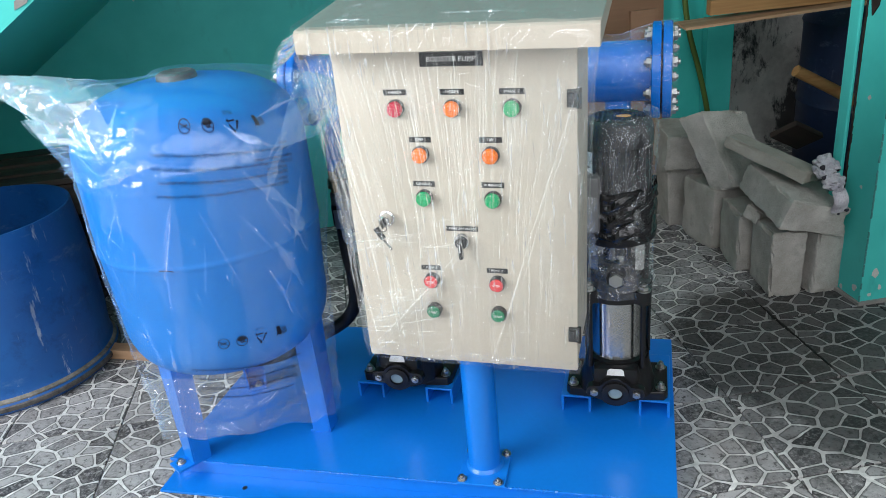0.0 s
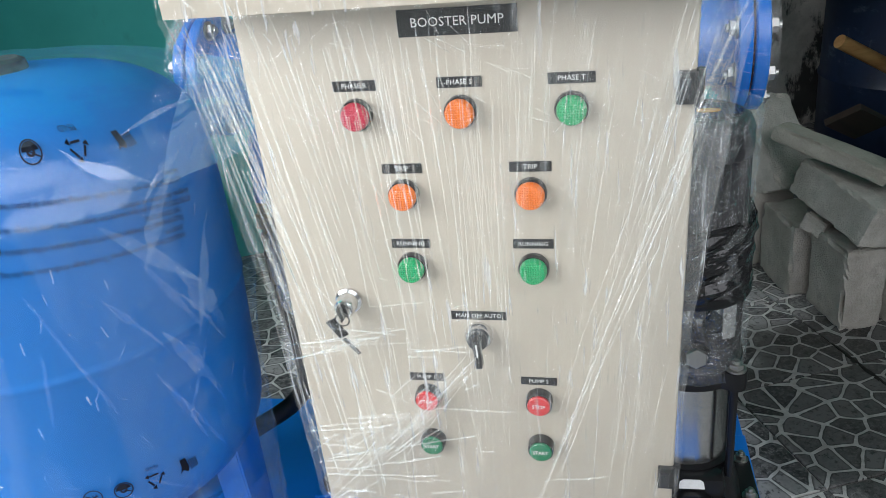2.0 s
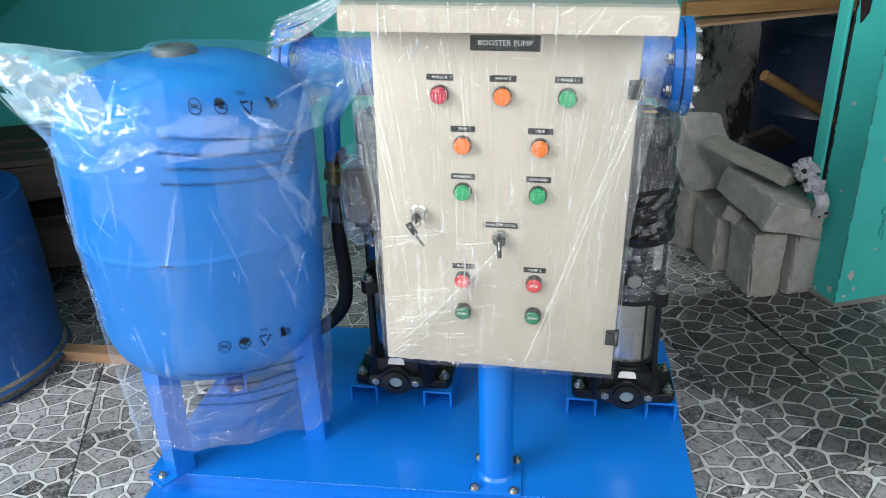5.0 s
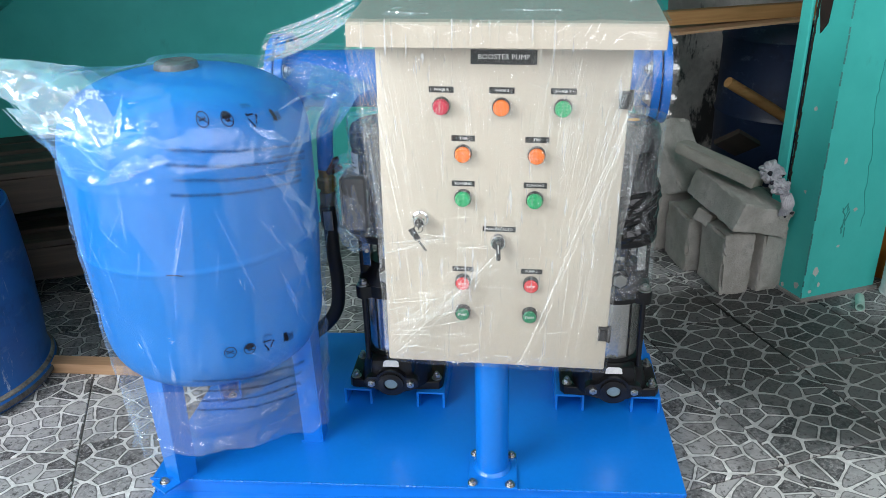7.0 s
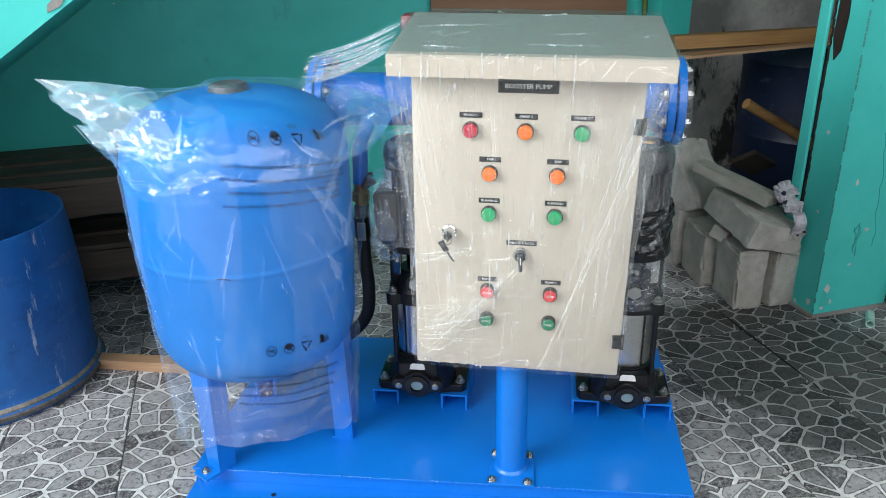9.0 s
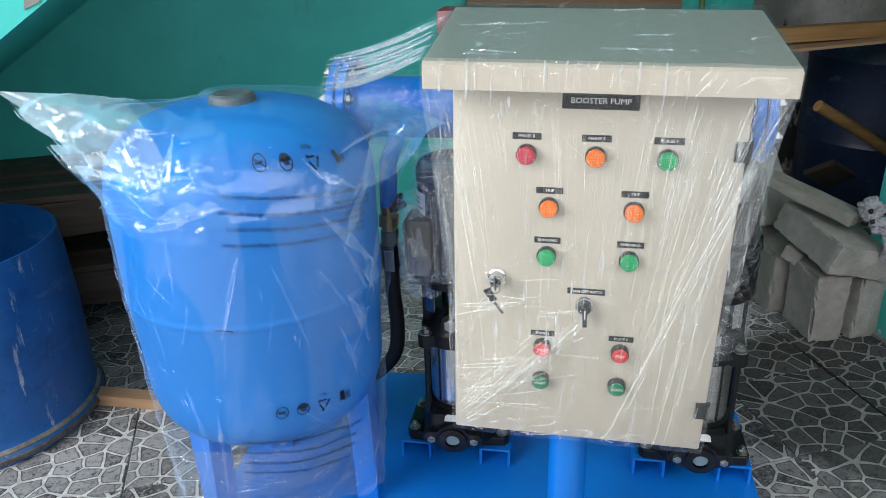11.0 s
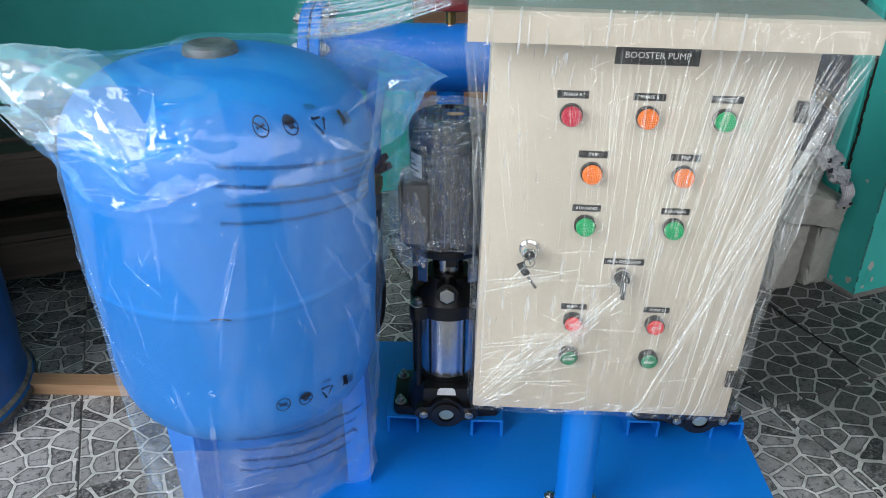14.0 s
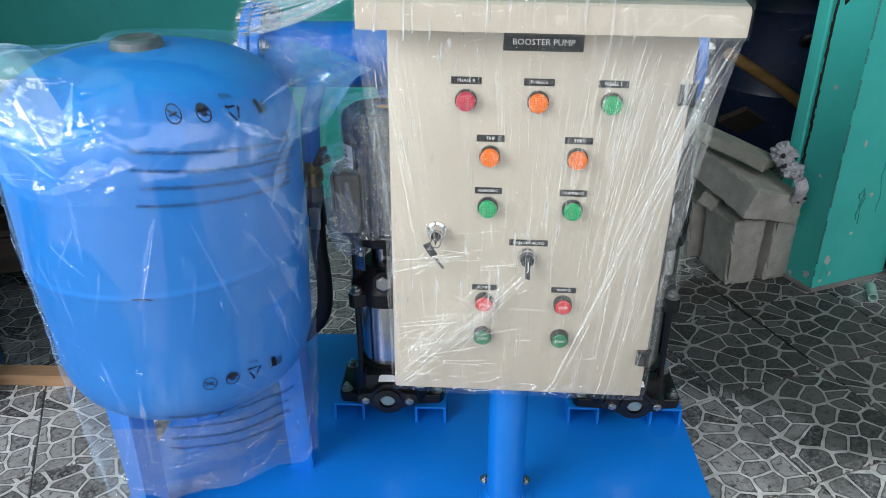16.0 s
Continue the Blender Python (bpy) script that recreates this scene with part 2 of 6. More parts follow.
def lens(name, c, ridges=True):
    m = Mat(name)
    if ridges:
        w = [m.node("ShaderNodeTexWave", bands_direction=d) for d in "XZ"]
        for n in w:
            m.link(m.xyz, n.inputs["Vector"])
            n.inputs["Scale"].default_value = 130.0
        m.set(Normal=m.bump(m.math("ADD", w[0].outputs["Fac"], w[1].outputs["Fac"]), 0.35, 0.0010))
    m.set(Base_Color=m.ramp(m.noise(60), 0.3, 0.7, tuple(0.8 * x for x in c), c), Roughness=0.22, Coat_Weight=0.3)
    return m.m


def drum_blue(name, a, b, scratch):
    m = Mat(name)
    n1 = m.noise(4.0, 6.0, 0.65)
    c = m.ramp(n1, 0.3, 0.7, a, b)
    s = m.ramp(m.noise((34, 34, 5.5), 7.0, 0.72), 0.60, 0.66)
    s2 = m.ramp(m.noise(2.6, 3.0), 0.44, 0.60)
    c = m.mix(m.math("MULTIPLY", m.ramp(m.noise(13, 7.0, 0.7), 0.52, 0.68), 0.5), c, tuple(x * 0.45 for x in a))
    c = m.mix(m.math("MULTIPLY", m.ramp(m.noise((9, 9, 22), 8.0, 0.75), 0.58, 0.70), 0.22), c, (0.30, 0.36, 0.46))
    c = m.mix(m.math("MULTIPLY", m.math("MULTIPLY", s, s2), scratch), c, (0.50, 0.54, 0.60))
    m.set(Base_Color=c, Roughness=m.math("ADD", 0.3, m.math("MULTIPLY", n1, 0.25)), Normal=m.bump(m.noise(35, 5.0), 0.15, 0.002))
    return m.m


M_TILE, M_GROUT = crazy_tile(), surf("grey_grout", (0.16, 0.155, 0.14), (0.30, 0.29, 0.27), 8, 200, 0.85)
M_TEAL, M_CEMENT = teal_paint(), mould_cement()
M_CEIL = surf("ceiling_plaster", (0.16, 0.155, 0.145), (0.22, 0.215, 0.20), 2, 60, 0.9)
M_PLASTER = surf("bare_grey_plaster", (0.20, 0.20, 0.205), (0.27, 0.27, 0.275), 2, 60, 0.9)
M_GROUND = surf("yard_concrete", (0.30, 0.29, 0.27), (0.44, 0.43, 0.40), 1.5, 40, 0.9)
M_SKID = surf("blue_gloss_enamel", (0.003, 0.175, 0.64), (0.005, 0.20, 0.72), 4, 90, 0.30, 0.14, 0, 0.10, 0.001, 0.25)
M_PIPE = surf("blue_pipe_enamel", (0.004, 0.165, 0.62), (0.006, 0.19, 0.70), 6, 110, 0.26, 0.1, 0, 0.08, 0.001, 0.3)
M_TANK = surf("blue_tank_coating", (0.002, 0.160, 0.51), (0.003, 0.188, 0.59), 3, 140, 0.48, 0.1, 0, 0.06, 0.001, 0.0, 0.3)
M_BEIGE = surf("beige_powder_coat", (0.455, 0.405, 0.333), (0.495, 0.44, 0.362), 3, 420, 0.48, 0.06, 0, 0.22, 0.0006)
M_BLACK = surf("black_cast_iron_enamel", (0.004, 0.004, 0.005), (0.010, 0.010, 0.011), 14, 240, 0.36, 0.15, 0, 0.3, 0.001, 0.05, 0.4)
M_RUBBER = plain("black_rubber", (0.008, 0.008, 0.009), 0.55)
M_MOTOR = surf("dark_grey_motor_paint", (0.014, 0.015, 0.018), (0.030, 0.031, 0.035), 9, 200, 0.4, 0.15)
M_STEEL, M_BOLT = steel("brushed_stainless"), steel("zinc_plated_steel", (0.50, 0.50, 0.48), 0.32, 2, 120)
M_TERMINAL = surf("grey_terminal_paint", (0.11, 0.11, 0.11), (0.17, 0.168, 0.165), 9, 200, 0.4, 0.15)
M_CHROME = steel("chrome", (0.72, 0.72, 0.73), 0.12, 2, 60)
M_BRASS = steel("brass", (0.42, 0.27, 0.09), 0.32)
M_LABEL, M_WHITE = plain("black_engraved_plate", (0.012, 0.012, 0.013), 0.3), plain("white_print", (0.80, 0.80, 0.78), 0.5)
M_INK = plain("dark_ink", (0.008, 0.012, 0.03), 0.5)
M_RED, M_ORANGE, M_GREEN = lens("red_lens", (0.52, 0.012, 0.045)), lens("orange_lens", (0.90, 0.18, 0.012)), lens("green_lens", (0.004, 0.36, 0.12))
M_REDCAP, M_GREENCAP = lens("red_button", (0.62, 0.03, 0.035), False), lens("green_button", (0.012, 0.19, 0.085), False)
M_BEZEL = plain("black_bezel_plastic", (0.015, 0.015, 0.015), 0.3)
M_BARREL = drum_blue("scratched_blue_polyethylene", (0.005, 0.075, 0.27), (0.010, 0.115, 0.38), 0.85)
M_NAVY = drum_blue("navy_polyethylene", (0.008, 0.016, 0.045), (0.012, 0.026, 0.07), 0.1)
M_PRINT = plain("grey_blue_print", (0.004, 0.010, 0.035), 0.5)
M_PINE = wood("sawn_pine", (0.34, 0.19, 0.10), (0.56, 0.36, 0.21))
M_PLY = wood("plywood_face", (0.20, 0.105, 0.055), (0.30, 0.165, 0.092), 0, 0.6, 0.5)
M_BEAM = wood("weathered_orange_timber", (0.26, 0.13, 0.045), (0.46, 0.26, 0.10))
M_PALLET = wood("grey_pallet_wood", (0.028, 0.021, 0.015), (0.095, 0.071, 0.050))
M_BROWN = wood("dark_brown_wood", (0.008, 0.005, 0.004), (0.030, 0.017, 0.011), 0, 0.95)
M_BLOCK = concrete("cast_concrete", (0.34, 0.325, 0.285), (0.60, 0.58, 0.53))
M_SLAB = concrete("stained_concrete", (0.30, 0.295, 0.25), (0.48, 0.47, 0.41))
M_RAG = surf("dirty_white_cotton", (0.30, 0.29, 0.32), (0.62, 0.60, 0.62), 28, 300, 0.95, 0.1, 0, 0.8, 0.003)
M_RAGDARK = surf("black_cotton_trim", (0.012, 0.012, 0.016), (0.04, 0.04, 0.05), 40, 300, 0.95)
M_RUST = surf("tarnished_fitting", (0.05, 0.046, 0.042), (0.17, 0.16, 0.15), 30, 200, 0.55, 0.2, 0.4)
M_CAN = surf("white_tinplate_print", (0.60, 0.60, 0.60), (0.74, 0.74, 0.73), 12, 90, 0.4)
M_ORANGEPL = plain("orange_plastic", (0.42, 0.15, 0.02), 0.5)
M_GREENHOSE = plain("olive_hose", (0.10, 0.16, 0.03), 0.5)
M_PVC = plain("aged_pvc", (0.34, 0.55, 0.47), 0.5)
M_DRED = plain("dark_red_casting", (0.16, 0.018, 0.022), 0.4)
M_BAG = film("clear_polythene_bag", 0.014, (9, 9, 2.0), (40, 40, 12), 0.050, (0.95, 0.975, 1.0), 0.26, (16, 16, 6), 0.0022, 0.06, (0.50, 0.70, 0.93), 0.105)
M_BAGCROWN = film("loose_crown_polythene", 0.040, (9, 9, 6), (30, 30, 20), 0.065, (0.95, 0.975, 1.0), 0.20, (12, 12, 10), 0.0016, 0.12, (0.46, 0.71, 0.92), 0.12)
M_BAGBAND = film("crumpled_polythene", 0.095, (10, 10, 14), (30, 30, 40), 0.105, (0.93, 0.97, 1.0), 0.12, (12, 12, 24), 0.0012, 0.16, (0.52, 0.75, 0.90))
# Blue of the pipe and tank behind is put into the milk colour.
M_BAGTIP = film("bunched_polythene", 0.30, (14, 14, 8), (50, 50, 24), 0.19, (0.80, 0.92, 1.0), 0.08, (12, 12, 8), 0.0010, 0.3, (0.30, 0.63, 0.94))
M_BAGSKIRT = film("loose_bag_hem", 0.095, (10, 10, 6), (50, 50, 30), 0.09, (0.84, 0.89, 0.92), 0.12, (16, 16, 22), 0.0050, 0.22)
M_BAGEAR = film("loose_polythene", 0.27, (10, 10, 6), (40, 40, 24), 0.18, (0.90, 0.97, 0.98), 0.14, (16, 16, 10), 0.0012, 0.22, (0.82, 0.90, 0.91))
M_FILM = film("stretch_film", 0.015, (150, 150, 4), (170, 170, 7), 0.06, (0.985, 0.99, 0.985), 0.12, 9.0, 0.004, 0.75, veil=0.05)
# Dark tint stands in for dim light and dark reflections on the roof.
M_ROOFFILM = film("dimmed_roof_film", 0.03, (60, 60, 20), (40, 90, 40), 0.11, (0.63, 0.70, 0.73), 0.14, 12.0, 0.005, 0.3)
M_CREASE = film("bag_crease_film", 0.018, (30, 30, 10), (60, 60, 20), 0.09, (0.95, 0.975, 1.0), 0.16, 20.0, 0.003, 0.3)
# Haze in these two whitens the highlights on the crumpled bag.
M_FACET = film("glint_polythene_facet", 0.13, (36, 36, 20), (50, 50, 30), 0.15, (0.94, 0.97, 1.0), 0.20, 22.0, 0.0035, 0.40, (0.66, 0.82, 0.90))
M_SHARD = film("glint_fold_polythene", 0.12, (40, 40, 14), (60, 60, 30), 0.11, (0.93, 0.97, 1.0), 0.14, 24.0, 0.003, 0.35)
M_FINE = film("fine_creased_film", 0.07, (160, 160, 14), (190, 190, 30), 0.13, (0.97, 0.98, 0.98), 0.2, 60.0, 0.003, 0.4)
M_BLACKWRAP = surf("black_plastic_sheet", (0.004, 0.004, 0.005), (0.010, 0.010, 0.011), 14, 90, 0.16, 0.10, 0, 0.5, 0.004, 0.0, 0.6)
M_DRAPE = film("taut_stretch_film", 0.012, (8, 90, 90), (20, 120, 160), 0.05, (0.98, 0.985, 0.99), 0.12, 14.0, 0.003, 0.16)
# White haze puts in the glints along these wrinkles.
M_WRINKLE = film("white_wrinkled_film", 0.32, (160, 160, 14), (190, 190, 30), 0.25, (0.97, 0.98, 0.98), 0.2, 60.0, 0.003, 0.6)
M_FOLD = film("bunched_stretch_film", 0.12, (160, 160, 14), (190, 190, 30), 0.15, (0.97, 0.98, 0.98), 0.2, 60.0, 0.003, 0.7)
# Glare on the motor film, put in as milk and white streaks.
M_SILVERWRAP = film("glare_film_over_motor", 0.055, (16, 16, 150), (60, 60, 220), 0.22, (0.95, 0.96, 0.965), 0.16, 26.0, 0.0045, 0.55)
M_WRAP = film("stretch_film_over_motor", 0.012, (16, 16, 150), (60, 60, 220), 0.13, (0.96, 0.97, 0.975), 0.12, 26.0, 0.0045, 0.28)

# ---- building blocks ----


def part(name, bm, mat, parent=None, label="", smooth=False, at=None):
    """Links a bmesh as one mesh object, under a thing where one is given."""
    me = bpy.data.meshes.new(name)
    bmesh.ops.recalc_face_normals(bm, faces=bm.faces)
    bm.to_mesh(me)
    bm.free()
    me.materials.append(mat)
    if smooth:
        me.shade_smooth()
        me.set_sharp_from_angle(angle=radians(38))
    ob = new(name, me)
    if parent:
        ob.parent = parent
    if at is not None:
        ob.matrix_basis = at
    return tagged(ob, label)


def thing(name, at, label, category, group="", kind=""):
    ob = new(name)
    ob.empty_display_size = 0.05
    ob.matrix_world = at
    return tagged(ob, label, category, group, kind)


def box(sx, sy, sz, at=None, bevel=0.0, bm=None, seg=2):
    """A box, its middle at the pose's origin."""
    bm = bm or bmesh.new()
    r = bmesh.ops.create_cube(bm, size=1.0, matrix=(at or Matrix()) @ Matrix.Diagonal((sx, sy, sz, 1)))
    if bevel:
        es = list({e for v in r["verts"] for e in v.link_edges})
        bmesh.ops.bevel(bm, geom=es, offset=bevel, segments=seg, affect="EDGES", profile=0.5)
    return bm


def cyl(r, h, at=None, seg=24, r2=None, bevel=0.0, bm=None):
    """A cylinder along z, standing on the pose's origin."""
    bm = bm or bmesh.new()
    m = (at or Matrix()) @ Matrix.Translation((0, 0, h / 2))
    q = bmesh.ops.create_cone(bm, cap_ends=True, segments=seg, radius1=r, radius2=r if r2 is None else r2, depth=h, matrix=m)
    if bevel:
        es = [e for e in {e for v in q["verts"] for e in v.link_edges} if any(len(f.verts) > 4 for f in e.link_faces)]
        bmesh.ops.bevel(bm, geom=es, offset=bevel, segments=2, affect="EDGES", profile=0.5)
    return bm


def lathe(profile, seg=48, bm=None, at=None, wob=0.0):
    """Turns pairs of radius and height round z."""
    bm = bm or bmesh.new()
    at = at or Matrix()
    rings = []
    for r, z in profile:
        if r < 1e-6:
            rings.append([bm.verts.new(at @ Vector((0, 0, z)))])
            continue
        ring = []
        for k in range(seg):
            a = math.tau * k / seg
            f = 1 + wob * noise.noise(Vector((math.cos(a) * 1.3, math.sin(a) * 1.3, z * 3)))
            ring.append(bm.verts.new(at @ Vector((r * f * math.cos(a), r * f * math.sin(a), z))))
        rings.append(ring)
    for a, b in zip(rings, rings[1:]):
        for k in range(seg):
            vs = [a[k % len(a)], a[(k + 1) % len(a)], b[(k + 1) % len(b)], b[k % len(b)]]
            vs = [v for n, v in enumerate(vs) if v not in vs[:n]]
            if len(vs) > 2:
                bm.faces.new(vs)
    return bm


def tube(points, r, seg=12, bm=None, steps=6):
    """A round bar along a smooth line through the points."""
    bm = bm or bmesh.new()
    pts = [Vector(p) for p in points]
    line = []
    for k in range(len(pts) - 1):
        p0, p1, p2, p3 = pts[max(k - 1, 0)], pts[k], pts[k + 1], pts[min(k + 2, len(pts) - 1)]
        for s in range(steps):
            t = s / steps
            line.append(0.5 * (2 * p1 + (p2 - p0) * t + (2 * p0 - 5 * p1 + 4 * p2 - p3) * t * t + (3 * p1 - p0 - 3 * p2 + p3) * t ** 3))
    line.append(pts[-1])
    rings, side = [], None
    for k, p in enumerate(line):
        way = (line[min(k + 1, len(line) - 1)] - line[max(k - 1, 0)]).normalized()
        side = (side - way * side.dot(way)).normalized() if side else way.orthogonal().normalized()
        up = way.cross(side)
        rings.append([bm.verts.new(p + r * (math.cos(math.tau * n / seg) * side + math.sin(math.tau * n / seg) * up)) for n in range(seg)])
    for a, b in zip(rings, rings[1:]):
        for n in range(seg):
            bm.faces.new((a[n], a[(n + 1) % seg], b[(n + 1) % seg], b[n]))
    bm.faces.new(rings[0]), bm.faces.new(rings[-1])
    return bm


def prism(outline, depth, at=None, bm=None, bevel=0.0):
    """A flat outline in x and y, raised by depth along z."""
    bm = bm or bmesh.new()
    at = at or Matrix()
    low = [bm.verts.new(at @ Vector((x, y, 0))) for x, y in outline]
    top = [bm.verts.new(at @ Vector((x, y, depth))) for x, y in outline]
    caps = [bm.faces.new(low), bm.faces.new(top)]
    n = len(outline)
    for k in range(n):
        bm.faces.new((low[k], low[(k + 1) % n], top[(k + 1) % n], top[k]))
    if bevel:
        bmesh.ops.bevel(bm, geom=list(caps[1].edges), offset=bevel, segments=2, affect="EDGES", profile=0.5)
    return bm


def grid(nu, nv, where, bm=None):
    """A sheet from a function of two shares, 0 to 1."""
    bm = bm or bmesh.new()
    vs = [[bm.verts.new(where(a / nu, b / nv)) for a in range(nu + 1)] for b in range(nv + 1)]
    for b in range(nv):
        for a in range(nu):
            bm.faces.new((vs[b][a], vs[b][a + 1], vs[b + 1][a + 1], vs[b + 1][a]))
    return bm


def letters(body, size, bold=0.0, align="CENTER"):
    """A mesh of flat writing in x and y, from Blender's own font."""
    cu = bpy.data.curves.new("writing", "FONT")
    cu.body, cu.size, cu.align_x, cu.align_y, cu.resolution_u = body, size, align, "CENTER", 2
    cu.offset = bold
    ob = new("writing", cu)
    me = bpy.data.meshes.new_from_object(ob.evaluated_get(bpy.context.evaluated_depsgraph_get()))
    bpy.data.objects.remove(ob)
    bm = bmesh.new()
    bm.from_mesh(me)
    bpy.data.meshes.remove(me)
    return bm


def bolt(parent, at, r=0.008, washer=True, name="bolt"):
    """A hexagon bolt head on a washer, along the pose's z."""
    bm = bmesh.new()
    h = 0.0
    if washer:
        cyl(r * 1.5, r * 0.25, at, 18, bm=bm)
        h = r * 0.25
    cyl(r * 1.08, r * 0.8, at @ pose(0, 0, h), 6, bm=bm, bevel=r * 0.1)
    cyl(r * 0.55, r * 0.5, at @ pose(0, 0, h + r * 0.8), 12, bm=bm, bevel=r * 0.1)
    return part(name, bm, M_BOLT, parent)


FRONT = pose(0, 0, 0, 90)         # z of a part to the front (-y)

# ---- the room ----
HALL = room(0, 0, 0)


def structure(name, bm, mat, label, category):
    return tagged(part(name, bm, mat, None, at=HALL.copy()), label, category, kind="structure")


def slab(u0, u1, v0, v1, z0, z1, bm=None):
    return box(u1 - u0, v1 - v0, z1 - z0, pose((u0 + u1) / 2, (v0 + v1) / 2, (z0 + z1) / 2), bm=bm)


# Ground out of view, added to close the scene below the openings.
structure("ground", slab(-60, 60, -60, 60, -0.5, -0.21), M_GROUND, "unseen grey concrete ground, added outside the workshop", "ground")
floor = structure("floor", slab(-3.0, 3.3, -2.6, 3.0, -0.2, -0.005), M_GROUT, "grey grouted workshop floor under patterned tiles", "floor")
structure("wall_back", slab(-3.0, 1.465, 1.84, 2.0, 0, 3.3), M_TEAL, "teal painted plaster wall with grime", "wall")
structure("wall_back_pier", slab(1.35, 1.465, 1.79, 1.838, 0, 3.3), M_TEAL, "narrow teal painted pier at the wall's end", "wall")
structure("wall_store", slab(1.40, 3.3, 2.15, 2.3, 0, 3.3), M_CEMENT, "unpainted cement wall with black mould", "wall")
# Side and front walls, openings and ceiling: out of view, added to shape light.
lw = slab(-3.15, -3.0, 0.2, 2.0, 0, 3.3)
slab(-3.15, -3.0, -2.6, -2.2, 0, 3.3, bm=lw)
slab(-3.15, -3.0, -2.2, 0.2, 3.25, 3.3, bm=lw)
slab(-3.15, -3.0, -2.2, 0.2, 0.0, 0.95, bm=lw)
structure("wall_left", lw, M_PLASTER, "unseen bare plaster wall with window opening, added to shape daylight", "wall")
structure("wall_right", slab(3.3, 3.45, -2.6, 3.0, 0, 3.3), M_PLASTER, "unseen bare plaster side wall, added to close the workshop", "wall")
structure("wall_store_front", slab(1.57, 3.3, 0.92, 1.04, 0, 3.3), M_TEAL, "teal painted wall behind the door pillar", "wall")
structure("ceiling", slab(-3.15, 3.45, -1.60, 2.4, 3.3, 3.45), M_CEIL, "unseen dull grey plaster ceiling, added to shape the light", "ceiling")
fw = slab(-3.15, -1.35, -2.8, -2.6, 0, 3.3)
slab(2.42, 3.45, -2.8, -2.6, 0, 3.3, bm=fw)
slab(-1.35, 2.42, -2.8, -2.6, 0, 1.25, bm=fw)
structure("wall_front", fw, M_PLASTER, "unseen bare plaster low front wall, added to shape daylight", "wall")

# the door pillar, with a seam where the old door frame meets it and rotten timber in the gap
pb = prism([(1.27, 0.57), (1.56, 0.57), (1.56, 0.92), (1.27, 0.70)], 3.3)
structure("wall_pillar", pb, M_TEAL, "teal painted pillar with cracks and chipped foot", "wall")
structure("door_frame", box(0.012, 0.045, 3.3, pose(1.262, 0.735, 1.65, 0, 0, 0), 0.004), M_TEAL, "teal painted old door frame along the pillar", "door frame")
crack = bmesh.new()
rng = random.Random(4)
pv = 0.703
for k in range(46):
    z = 0.32 + k * 0.024
    q = 0.703 + rng.uniform(-0.003, 0.003)
    box(0.003, 0.005 + rng.random() * 0.004, 0.028, pose(1.2690, (pv + q) / 2, z, math.degrees((q - pv) / 0.024)), bm=crack)
    pv = q
structure("pillar_crack", crack, M_BROWN, "dark open seam between pillar and door frame", "crack")
hole = prism([(0.0, 0.0), (0.022, 0.03), (0.030, 0.13), (0.024, 0.24), (0.006, 0.26), (-0.012, 0.20), (-0.016, 0.07)], 0.004, pose(1.2685, 0.675, 0.84, 90, 0, -90))
structure("pillar_hole", hole, M_BROWN, "ragged hole with rotten brown timber", "hole")
hair = bmesh.new()
px = 0.0
for k in range(40):
    q = px + rng.uniform(-0.006, 0.006)
    box(0.0008, 0.002, 0.026, pose(1.455 + (px + q) / 2, 0.5695, 0.25 + k * 0.02, 0, math.degrees((q - px) / 0.02), 0), bm=hair)
    px = q
structure("pillar_hairline", hair, plain("crack_shadow_grout", (0.03, 0.30, 0.26), 0.8), "thin plaster crack down the pillar", "crack")

chips = bmesh.new()
marks = bmesh.new()
rng = random.Random(29)
for k, (u, z, w, h) in enumerate(((1.33, 0.05, 0.006, 0.010), (1.30, 0.030, 0.008, 0.006), (1.345, 0.47, 0.006, 0.012), (1.42, 0.30, 0.008, 0.006), (1.50, 0.72, 0.005, 0.008), (1.31, 0.10, 0.012, 0.016), (1.38, 0.18, 0.006, 0.005))):
    prism([(u + w * math.cos(a) * rng.uniform(0.6, 1.2), z + h * math.sin(a) * rng.uniform(0.6, 1.2)) for a in (math.tau * n / 9 for n in range(9))], 0.0012, pose(0, 0.5700, 0, 90), bm=chips)
for k in range(12):
    u, z = 1.385 + rng.gauss(0, 0.012), 0.27 + rng.gauss(0, 0.03)
    box(0.002 + 0.002 * rng.random(), 0.001, 0.012 + 0.03 * rng.random(), pose(u, 0.5696, z, 0, rng.uniform(-25, 35)), bm=marks)
for v, z, r in ((0.60, 0.045, 0.012), (0.66, 0.02, 0.008), (0.63, 0.36, 0.006), (0.645, 0.62, 0.007)):
    prism([(v + r * math.cos(a) * rng.uniform(0.6, 1.2), z + r * math.sin(a) * rng.uniform(0.6, 1.2)) for a in (math.tau * n / 9 for n in range(9))], 0.0012, pose(1.2688, 0, 0, 90, 0, 90), bm=chips)
structure("paint_chips", chips, plain("bared_plaster", (0.50, 0.52, 0.48), 0.9), "pale chips where the teal paint has flaked", "paint chips")
structure("scuff_marks", marks, plain("dark_scuff", (0.03, 0.26, 0.23), 0.8), "dark scuff marks on the pillar", "scuffs")
arris = bmesh.new()
q = 0.0
for k in range(60):
    z = 0.02 + k * 0.021
    if rng.random() < 0.8:
        box(0.0045 + 0.003 * rng.random(), 0.0045, 0.019, pose(1.2705 + rng.uniform(-0.001, 0.0008), 0.5705, z, 0, 0, 45), bm=arris)
structure("pillar_edge_wear", arris, plain("worn_teal_edge", (0.05, 0.22, 0.20), 0.85), "worn broken edge of the pillar", "edge wear")
